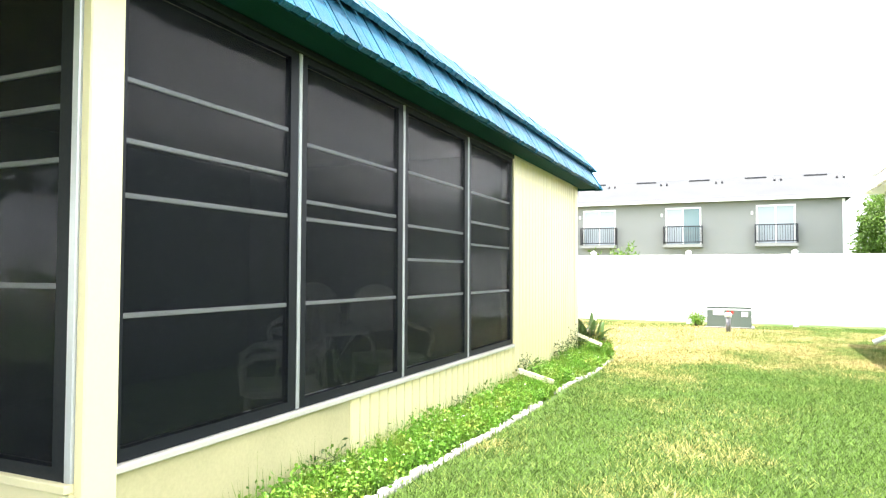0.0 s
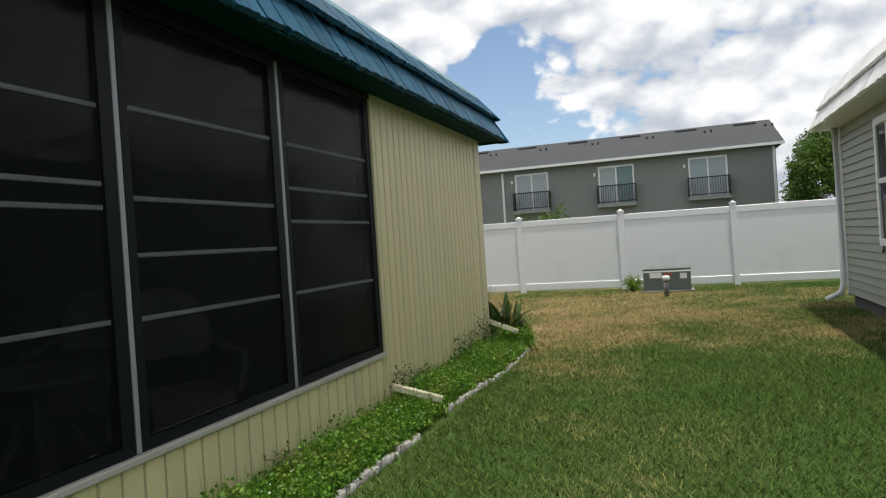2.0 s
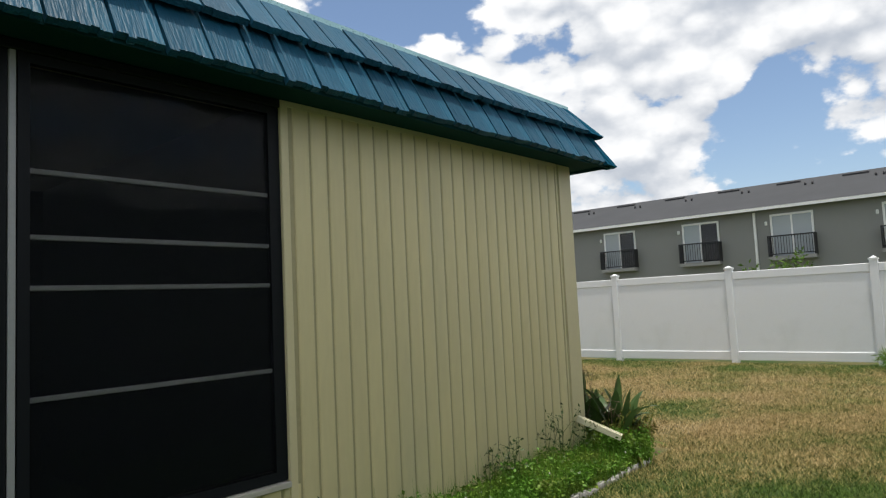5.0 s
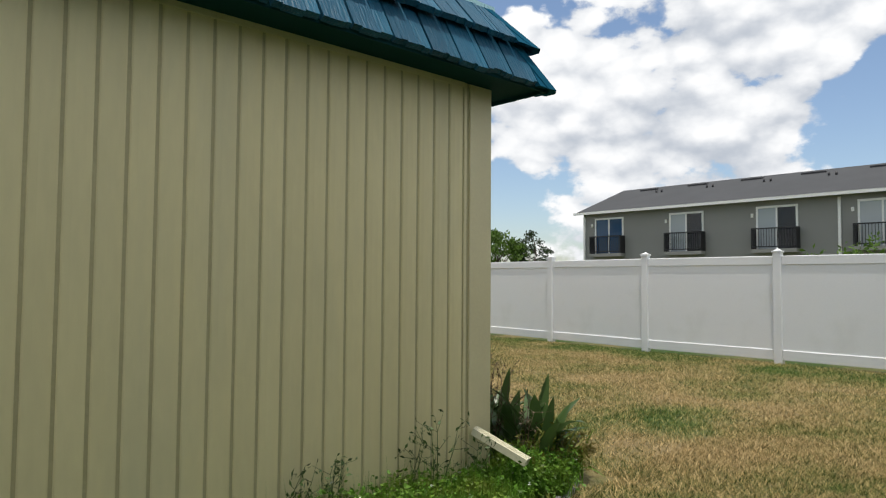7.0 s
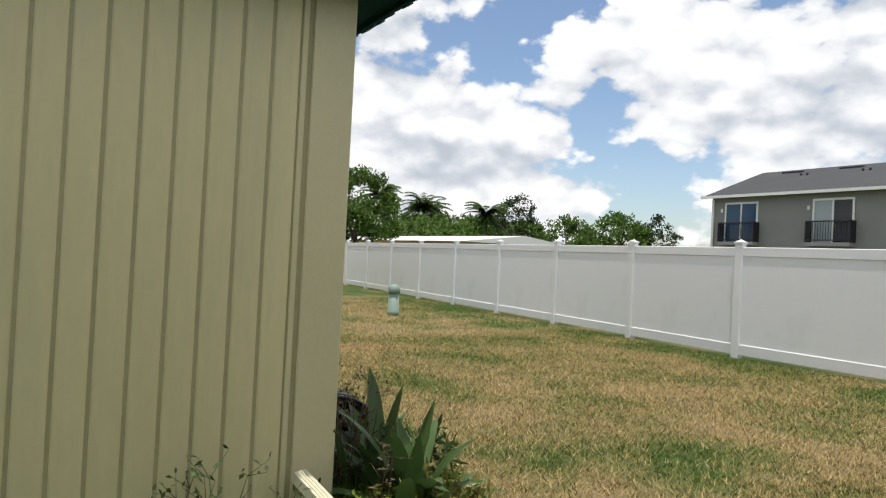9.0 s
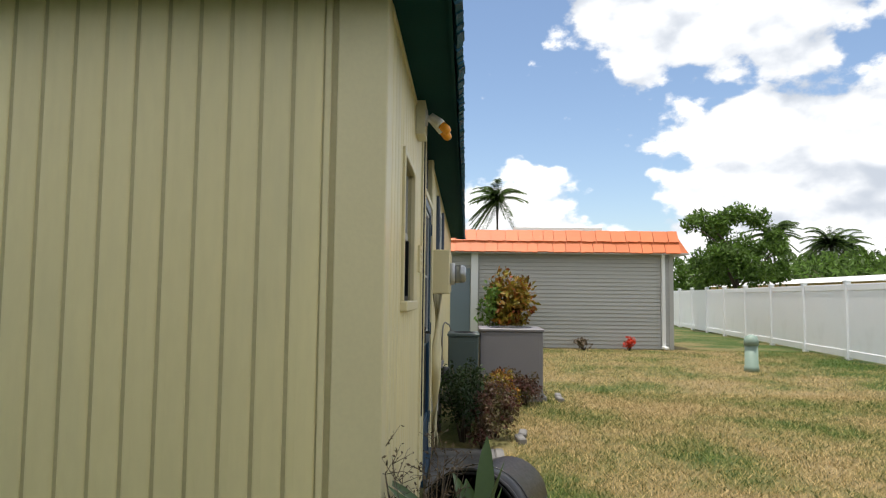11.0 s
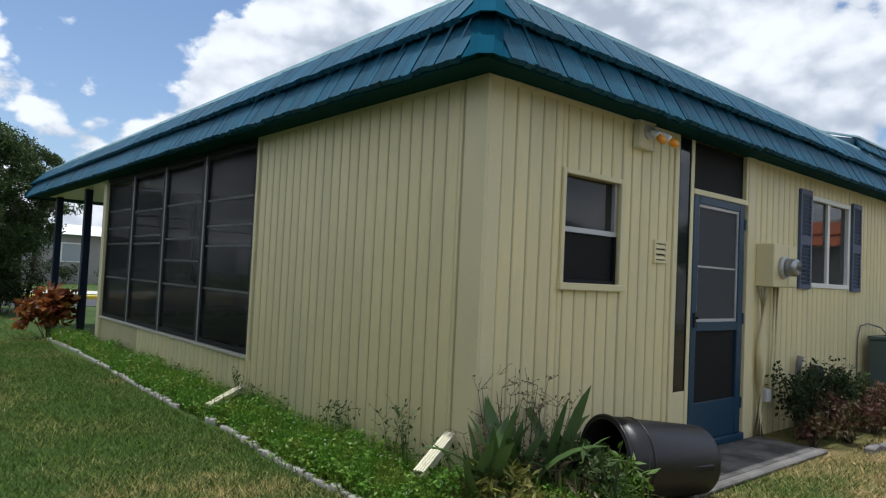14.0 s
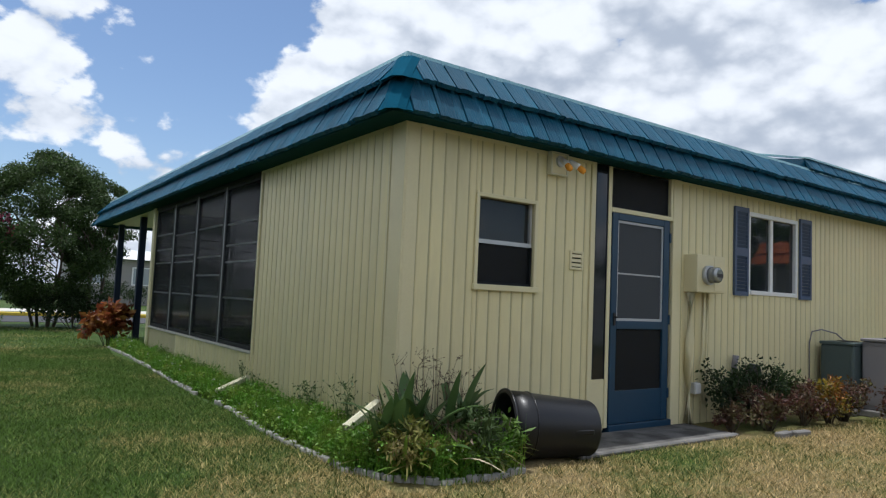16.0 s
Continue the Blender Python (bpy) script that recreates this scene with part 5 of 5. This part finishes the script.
# ---- utility things in the yard ----
ub = thing("transformer_box", "green pad-mounted utility box with warning labels", "utility box", (1.95, 16.75, 0))
part("pad", boxes((-0.62, -0.32, 0, 0.62, 0.34, 0.05), bevel=0.01), M_CONCRETE, ub)
part("cabinet", prism(((-0.27, 0.05), (-0.27, 0.50), (-0.20, 0.56), (0.28, 0.56), (0.28, 0.05)), -0.55, 0.55, "x"), M_BOXGREEN, ub)
part("lid", boxes((-0.565, -0.23, 0.56, 0.565, 0.295, 0.585), bevel=0.006), M_BOXGREEN, ub, "flat green lid")
ub.scale = (0.88, 0.88, 0.88)
part("label", boxes((-0.40, -0.274, 0.36, -0.12, -0.272, 0.49)), M_LABEL, ub, "white warning label")
part("label", boxes((0.30, -0.274, 0.33, 0.46, -0.272, 0.46)), M_LABEL, ub, "white warning label")
part("warning_mark", boxes((-0.06, -0.274, 0.40, 0.0, -0.272, 0.48)), M_RED, ub, "red warning mark")
part("warning_mark", boxes((0.05, -0.274, 0.40, 0.11, -0.272, 0.48)), M_RED, ub, "red warning mark")
part("padlock", boxes((-0.02, -0.30, 0.20, 0.03, -0.272, 0.27), bevel=0.004), M_ALU, ub)
pipe = thing("capped_pipe", "grey pipe stub with a white cap", "pipe", (1.95, 15.55, 0))
bm = bmesh.new()
tube(bm, [(0, 0, 0), (0, 0, 0.34)], [0.05, 0.05], 14)
part("pipe", bm, M_ACGREY, pipe)
bm = bmesh.new()
tube(bm, [(0, 0, 0.33), (0, 0, 0.40), (0, 0, 0.425)], [0.075, 0.075, 0.055], 16)
part("cap", bm, M_LABEL, pipe, "white cap")
ped = thing("cable_pedestal", "pale green plastic cable pedestal", "pedestal", (-10.75, 15.1, 0))
bm = bmesh.new()
tube(bm, [(0, 0, 0), (0, 0, 0.10), (0, 0, 0.11), (0, 0, 0.52)], [0.138, 0.135, 0.125, 0.12], 18)
part("base", bm, M_PEDGREEN, ped)
bm = bmesh.new()
tube(bm, [(0, 0, 0.50), (0, 0, 0.60), (0, 0, 0.68), (0, 0, 0.71)], [0.135, 0.135, 0.10, 0.02], 18)
part("cap", bm, M_PEDGREEN, ped)


# ---- splash pipes from the wall ----
def spout(x0, y0, z0, x1, y1, z1, label):
    t = thing("drain_spout", label, "downspout", (x0, y0, z0), "drain spouts")
    d = Vector((x1 - x0, y1 - y0, z1 - z0))
    n = 40
    q = d.to_track_quat("Y", "Z").to_matrix().to_4x4()
    w, h, L = 0.034, 0.022, d.length
    bm = bmesh.new()
    for b in ((-w, 0, -h, w, L, -h + 0.006), (-w, 0, h - 0.006, w, L, h), (-w, 0, -h + 0.006, -w + 0.006, L, h - 0.006), (w - 0.006, 0, -h + 0.006, w, L, h - 0.006)):
        slab(bm, *b, m=q)
    part("channel", bm, M_CREAMPLASTIC, t)
    bm = bmesh.new()
    for k in (-0.017, 0.0, 0.017):
        slab(bm, k - 0.004, 0.0, h, k + 0.004, L, h + 0.004, m=q)
    part("rib_set", bm, M_CREAMPLASTIC, t)
    return t


spout(0.03, 9.10, 0.40, 0.36, 9.22, 0.25, "cream downspout end lying over the plant bed")
spout(0.03, 6.22, 0.25, 0.40, 6.34, 0.125, "cream downspout end lying over the plant bed")

# ---- porch furniture ----
def wicker_chair(x, y, turn, label):
    t = thing("wicker_chair", label, "chair", (x, y, 0.12), "porch chairs")
    t.rotation_euler = (0, 0, radians(turn))
    part("seat", boxes((-0.26, -0.25, 0.36, 0.26, 0.25, 0.43), bevel=0.02), M_WICKER, t)
    bm = prism([(math.sin(a) * 0.30, 0.43 + 0.30 + (0.34 if abs(a) < 3 else 0) * math.cos(a)) for a in (radians(k) for k in range(-110, 111, 20))], 0.22, 0.26, "y")
    part("backrest", bm, M_WICKER, t)
    for s in (-1, 1):
        bm = bmesh.new()
        tube(bm, [(s * 0.28, 0.24, 0.72), (s * 0.33, 0.05, 0.66), (s * 0.34, -0.18, 0.64), (s * 0.32, -0.27, 0.58), (s * 0.28, -0.25, 0.40)], [0.025] * 5, 8)
        part("armrest", bm, M_WICKER, t)
    for lx in (-0.23, 0.23):
        for ly in (-0.22, 0.22):
            bm = bmesh.new()
            tube(bm, [(lx, ly, 0.38), (lx * 1.1, ly * 1.1, 0)], [0.022, 0.018], 8)
            part("leg", bm, M_WICKER, t)
    part("apron", boxes((-0.25, -0.25, 0.22, 0.25, -0.23, 0.36)), M_WICKER, t)
    return t


wicker_chair(-0.62, 3.0, -50, "white wicker armchair inside the screened porch")
wicker_chair(-0.75, 4.75, 60, "white wicker armchair beside the porch table")
wicker_chair(-1.9, 5.1, 20, "white wicker armchair deeper in the porch")
table = thing("wicker_table", "round white wicker table on the porch", "table", (-0.95, 3.95, 0.12))
bm = bmesh.new()
tube(bm, [(0, 0, 0.68), (0, 0, 0.71)], [0.42, 0.42], 28)
part("tabletop", bm, M_WICKER, table)
for k in range(4):
    a = radians(45 + 90 * k)
    bm = bmesh.new()
    tube(bm, [(math.cos(a) * 0.3, math.sin(a) * 0.3, 0.68), (math.cos(a) * 0.12, math.sin(a) * 0.12, 0.4), (math.cos(a) * 0.32, math.sin(a) * 0.32, 0)], [0.022] * 3, 8)
    part("leg", bm, M_WICKER, table)

# ---- plant bed along the side wall ----
def bed_edge(s):
    """The outer line of the plant bed, from the porch front round the house corner."""
    pts = ((0.34, -0.6), (0.30, 1.2), (0.36, 3.0), (0.42, 4.4), (0.44, 5.6), (0.40, 6.7), (0.48, 7.6), (0.50, 8.3), (0.46, 9.0), (0.47, 9.45), (0.30, 9.78), (0.06, 10.0), (-0.30, 10.06), (-0.68, 10.0))
    f = s * (len(pts) - 1)
    i = min(int(f), len(pts) - 2)
    return Vector((*pts[i], 0)).lerp(Vector((*pts[i + 1], 0)), f - i)


edging = thing("bed_edging", "weathered scalloped concrete edging of the plant bed", "edging", kind="structure")
STONES = {}
r = random.Random(9)
s, last = 0.0, None
while s < 1.0:
    p = bed_edge(s)
    d = (bed_edge(min(1, s + 0.01)) - bed_edge(max(0, s - 0.01)))
    if last is None or (p - last).length > 0.092:
        last = p.copy()
        if not (5.65 < p.y < 6.6 and p.x > 0.3) or r.random() < 0.35:
            turn = Matrix.Rotation(math.atan2(d.y, d.x) + r.uniform(-0.07, 0.07), 4, "Z") @ Matrix.Rotation(r.uniform(-0.10, 0.10), 4, "X")
            kind = r.randrange(3)
            if kind not in STONES:
                bm = bmesh.new()
                tube(bm, [(0, 0, -0.08), (0, 0, 0.030 + 0.005 * kind), (0, 0, 0.038 + 0.005 * kind)], [0.048, 0.047, 0.040], 10)
                for v in bm.verts:
                    v.co.x *= 1.12
                    v.co.y *= 0.62 - 0.06 * kind
                me = bpy.data.meshes.new("edging_stone")
                bm.to_mesh(me), bm.free()
                me.materials.append(M_EDGING)
                STONES[kind] = me
            ob = new("edging_stone", STONES[kind])
            ob.parent, ob.matrix_basis = edging, Matrix.Translation(p + Vector((0, 0, r.uniform(-0.012, 0.008)))) @ turn
    s += 0.0008

g = np.random.default_rng(21)
cover = []
for k in range(13500):
    s = g.random()
    p = bed_edge(s)
    if p.y < 9.2:
        x, y = g.uniform(0.03, max(0.06, p.x - 0.02)), p.y + g.uniform(-0.2, 0.2)
        top = 0.05 + 0.17 * g.random() * (0.55 + 0.45 * math.sin(p.y * 2.1) ** 2) + 0.09 * max(0.0, 1 - x / 0.3)
    else:
        f = math.sqrt(g.random())
        x, y = -0.1 + (p.x + 0.1) * f, 9.25 + (p.y - 9.25) * f
        if x < 0.02 and y < YC + 0.06:
            continue
        if g.random() < 0.45:
            continue
        top = 0.08 + 0.22 * g.random()
    for j in range(6):
        cover.append((x + g.normal(0, 0.028), y + g.normal(0, 0.028), max(0.015, top * (0.4 + 0.6 * g.random()))))
cover = np.array(cover)
cover = cover[(cover[:, 0] > 0.02) | (cover[:, 1] > YC + 0.05)]
gc = leaves_mesh("ground_cover", cover, 0.031, M_COVER, None, flat=0.35, aspect=1.6, seed=5)
tagged(gc, "dense bright green ground cover along the wall", "ground cover", kind="stuff")
sel = cover[g.choice(len(cover), 150, replace=False)] + np.array((0, 0, 0.045))
stalk = cover[g.choice(len(cover), 16000, replace=False)]
lean = g.normal(0, 0.035, (len(stalk), 3)) + np.array((0.0, 0.0, 0.10))
turn = g.uniform(0, 6.283, len(stalk))
side = np.stack([np.cos(turn), np.sin(turn), np.zeros(len(stalk))], 1) * 0.0035
foot = stalk * np.array((1, 1, 0))
tuft = np.stack([foot - side, foot + side, stalk + lean], 1).reshape(-1, 3)
tf = raw_mesh("bed_grass", tuft, np.arange(len(tuft)).reshape(-1, 3), M_COVER)
tagged(tf, "long grass blades growing through the bed", "grass", kind="stuff")
fl = leaves_mesh("small_flowers", np.repeat(sel, 3, 0), 0.014, M_WHITEPETAL, None, flat=0.5, aspect=1.1, seed=6)
tagged(fl, "tiny white flowers over the ground cover", "flowers", kind="stuff")

for n, (x, y, h) in enumerate(((0.07, 8.75, 0.62), (0.06, 8.55, 0.55), (0.08, 8.0, 0.50), (0.06, 7.82, 0.42), (0.07, 6.5, 0.36), (0.06, 6.3, 0.45), (0.05, 4.6, 0.28), (0.06, 2.5, 0.30), (0.05, 9.05, 0.4))):
    weed(x, y, h * 0.75, 100 + n)
for n, (x, y, h) in enumerate(((-0.25, 9.42, 0.75), (-0.1, 9.40, 0.70), (-0.42, 9.45, 0.62), (-0.55, 9.40, 0.55), (0.12, 9.45, 0.5))):
    weed(x, y, h, 130 + n, True)
for n, (x, y, k, L) in enumerate(((0.10, 9.60, 13, 0.90), (-0.26, 9.64, 13, 1.06), (-0.06, 9.50, 8, 0.80), (0.22, 9.56, 8, 0.72), (-0.44, 9.70, 6, 0.72))):
    strap_clump(x, y, k, L, 140 + n)
for n, (x, y) in enumerate(((0.02, 9.74), (-0.34, 9.74))):
    strap_clump(x, y, 3, 0.70, 150 + n, 0.02, (0.5, 0.7, 0.9))
for n, (x, y, k, L, m) in enumerate(((0.25, 9.62, 16, 0.38, M_YELLOWLEAF), (0.05, 9.85, 18, 0.42, M_YELLOWLEAF), (-0.22, 9.88, 18, 0.45, M_WEEDGREEN), (-0.48, 9.82, 18, 0.46, M_YELLOWLEAF), (-0.35, 9.70, 14, 0.5, M_WEED), (0.12, 9.68, 14, 0.45, M_WEED), (0.34, 9.40, 14, 0.34, M_YELLOWLEAF), (-0.12, 9.95, 12, 0.46, M_YELLOWLEAF), (0.22, 9.86, 12, 0.4, M_COVER), (0.1, 9.6, 14, 0.52, M_YELLOWLEAF))):
    strap_clump(x, y, k, L, 240 + n, 0.02, (0.2, 0.5, 0.8, 1.0, 1.1), 0.011, m)
for n, (x, y) in enumerate(((-0.02, 9.82), (-0.34, 9.9))):
    strap_clump(x, y, 3, 0.5, 290 + n, 0.02, (0.8, 1.0, 1.2), 0.02, M_DEADLEAF)
shrub("low_plant", "leafy low plants in the corner bed", 0.12, 9.72, 0.42, 0.30, M_YELLOWLEAF, 1500, 0.06, 150, 3.5)
shrub("low_plant", "leafy low plants in the corner bed", -0.35, 9.80, 0.44, 0.30, M_WEEDGREEN, 1000, 0.09, 151, 4.0)
shrub("low_plant", "leafy low plants in the corner bed", -0.15, 9.72, 0.36, 0.24, M_WEED, 320, 0.09, 152, 5.0)
shrub("low_plant", "yellow-green sprig beside the bin", -0.55, 9.82, 0.42, 0.2, M_TREELIGHT, 320, 0.09, 153, 4.0)
for n, (x, y, h, rad, m, c) in enumerate(((-3.95, 9.58, 0.66, 0.34, M_DARKLEAF, 1500), (-4.45, 9.62, 0.72, 0.36, M_DARKLEAF, 1300), (-4.2, 9.86, 0.42, 0.36, M_MAROON, 1500), (-4.9, 9.85, 0.5, 0.38, M_MAROON, 1500),
                                          (-5.3, 9.95, 0.55, 0.42, M_CROTON, 900), (-5.75, 9.9, 0.52, 0.42, M_MAROON, 1400), (-5.0, 9.55, 0.6, 0.34, M_WEEDGREEN, 1100), (-6.2, 10.35, 0.42, 0.36, M_MAROON, 1200), (-3.7, 9.75, 0.30, 0.22, M_MAROON, 600))):
    shrub("garden_shrub", ("dark green shrub by the wall", "reddish straggling shrub by the wall", "yellow-green shrub by the wall")[0 if m is M_DARKLEAF or m is M_WEEDGREEN else 2 if m is M_CROTON else 1], x, y, h, rad, m, c, 0.045, 160 + n, 2.0, "shrubs along the back wall", 0.75)
border = thing("stone_border", "broken concrete edging beside the shrubs", "edging", kind="structure")
for n, (x, y, a) in enumerate(((-4.0, 10.12, 5), (-4.25, 10.16, -8), (-6.6, 10.85, 4), (-6.9, 10.87, -3))):
    piece("edging_stone", (0.24, 0.08, 0.08), M_CONCRETE, border, (x, y, 0.015), Matrix.Rotation(radians(a), 4, "Z"), 0.012)
shrub("croton", "yellow and red croton before the grey siding", -14.9, 10.75, 2.1, 0.75, M_CROTON, 1500, 0.16, 180, 1.8)
shrub("croton", "green croton beside a taller one", -14.95, 10.25, 1.7, 0.4, M_TREELIGHT, 500, 0.14, 181, 1.8)
shrub("small_red_plant", "small red-leaved plant by the grey house", -15.5, 13.9, 0.34, 0.17, M_REDPETAL, 220, 0.08, 182, 1.8)
shrub("small_dry_plant", "small dry plant by the grey house", -15.5, 12.7, 0.34, 0.24, M_WEED, 240, 0.08, 183, 1.8)
shrub("grass_tuft", "tuft of long grass by the utility box", 1.2, 16.9, 0.32, 0.2, M_COVER, 420, 0.14, 184, 9.0)

# ---- ribbed siding, strip by strip ----
part_holder = {"side": thing("wall_east", "cream ribbed metal siding", "siding", kind="structure"), "back": thing("wall_north", "cream ribbed metal siding", "siding", kind="structure")}
SIDING = {}


def siding_strip(width, height, material, parent, at, along_y):
    """One ribbed board of the siding: a shallow crown between two rolled edges."""
    key = (width, height, along_y)
    if key not in SIDING:
        bm = bmesh.new()
        h = width / 2
        prof = ((-h, -0.008), (-h + 0.003, 0.003), (-h + 0.010, 0.0062), (-h * 0.35, 0.0092), (h * 0.35, 0.0098), (h - 0.010, 0.0066), (h - 0.003, 0.003), (h, -0.008))
        low, top = ([bm.verts.new((d, -u, z) if along_y else (u, d, z)) for u, d in prof] for z in (-height / 2, height / 2))
        for i in range(len(prof) - 1):
            bm.faces.new((low[i], low[i + 1], top[i + 1], top[i]))
        bm.faces.new(low), bm.faces.new(top)
        bm.faces.new((low[0], low[-1], top[-1], top[0]))
        bmesh.ops.recalc_face_normals(bm, faces=bm.faces[:])
        me = bpy.data.meshes.new("siding_strip")
        bm.to_mesh(me)
        bm.free()
        me.materials.append(material)
        SIDING[key] = me
    ob = new("siding_strip", SIDING[key])
    ob.parent, ob.location = parent, at


for k in range(49):
    y1 = YC - 0.215 - k * PITCH
    y0 = y1 - PITCH
    if y1 < 1.10:
        break
    zt = 2.55 if y0 > 6.22 else 0.50
    if y0 < 6.235 < y1 and zt > 1:
        continue
    siding_strip(round(PITCH - 0.012, 4), zt, M_SIDING, part_holder["side"], (-0.006, (y0 + y1) / 2, zt / 2), True)
for k in range(88):
    x1 = -0.135 - k * PITCH
    x0 = x1 - PITCH
    if x0 < -10.98:
        break
    for a, b, z0, z1 in strips(x0 + 0.006, x1 - 0.006, 0.0, 2.55, [(-1.405, -0.71, 1.31, 2.115), (-3.47, -2.09, -0.1, 2.7), (-5.93, -4.79, 1.42, 2.40)]):
        siding_strip(round(b - a, 3), round(z1 - z0, 3), M_SIDING, part_holder["back"], ((a + b) / 2, YC + 0.018, (z0 + z1) / 2), False)

# ---- lawn blades ----
g = np.random.default_rng(77)


def patchy(x, y, step):
    """Smooth random field between 0 and 1 with features of about that many metres."""
    table = np.random.default_rng(int(step * 1000)).random((512, 512))
    u, v = x / step + 300, y / step + 300
    i, j = np.floor(u).astype(int), np.floor(v).astype(int)
    a, b = u - i, v - j
    a, b = a * a * (3 - 2 * a), b * b * (3 - 2 * b)
    get = lambda p, q: table[p % 512, q % 512]
    return (get(i, j) * (1 - a) + get(i + 1, j) * a) * (1 - b) + (get(i, j + 1) * (1 - a) + get(i + 1, j + 1) * a) * b


def lawn_field(x0, x1, y0, y1, per_m2, tall):
    n = int((x1 - x0) * (y1 - y0) * per_m2)
    x, y = g.uniform(x0, x1, n), g.uniform(y0, y1, n)
    clump = np.clip(0.5 * patchy(x, y, 0.22) + 0.35 * patchy(x, y, 0.9) + 0.25 * patchy(x, y, 0.08), 0, 1)
    keep = (x > 0.40 + 0.1 * np.sin(y * 1.3)) | (y > 10.08) | ((x < -0.8) & (y > 9.95))
    keep &= ~((x < -1.3) & (x > -3.6) & (y < 9.905))
    keep &= ~((x < -3.5) & (x > -7.4) & (y < 9.95 + 0.1 * np.sin(x * 3)))
    keep &= ~((x > NX) & (y < NY)) & (y < 17.68 + 0.085 * np.maximum(0, -3.9 - x)) & (g.random(n) < 0.45 + 0.55 * clump)
    x, y, clump = x[keep], y[keep], clump[keep]
    n = len(x)
    h = tall * g.uniform(0.45, 1.15, n) * (0.7 + 0.5 * clump)
    a, w = g.uniform(0, 6.283, n), g.uniform(0.0022, 0.0050, n)
    lean, b = h * g.uniform(0.4, 1.6, n), g.uniform(0, 6.283, n)
    base = np.stack([x, y, np.zeros(n)], 1)
    side = np.stack([np.cos(a), np.sin(a), np.zeros(n)], 1) * w[:, None]
    tip = base + np.stack([np.cos(b) * lean, np.sin(b) * lean, h], 1)
    return np.stack([base - side, base + side, tip], 1)


blades = np.concatenate([lawn_field(0.3, 4.65, -0.6, 13.2, 7000, 0.040).reshape(-1, 3), lawn_field(-7.5, 7.0, 9.9, 18.0, 4000, 0.042).reshape(-1, 3),
                         lawn_field(-15.9, -7.5, 9.9, 18.8, 1100, 0.05).reshape(-1, 3), lawn_field(0.3, 4.5, -7.0, -0.6, 900, 0.06).reshape(-1, 3)])
turf = raw_mesh("grass", blades, np.arange(len(blades)).reshape(-1, 3), M_GRASS)
tagged(turf, "short lawn grass, green and scorched", "grass", kind="stuff")
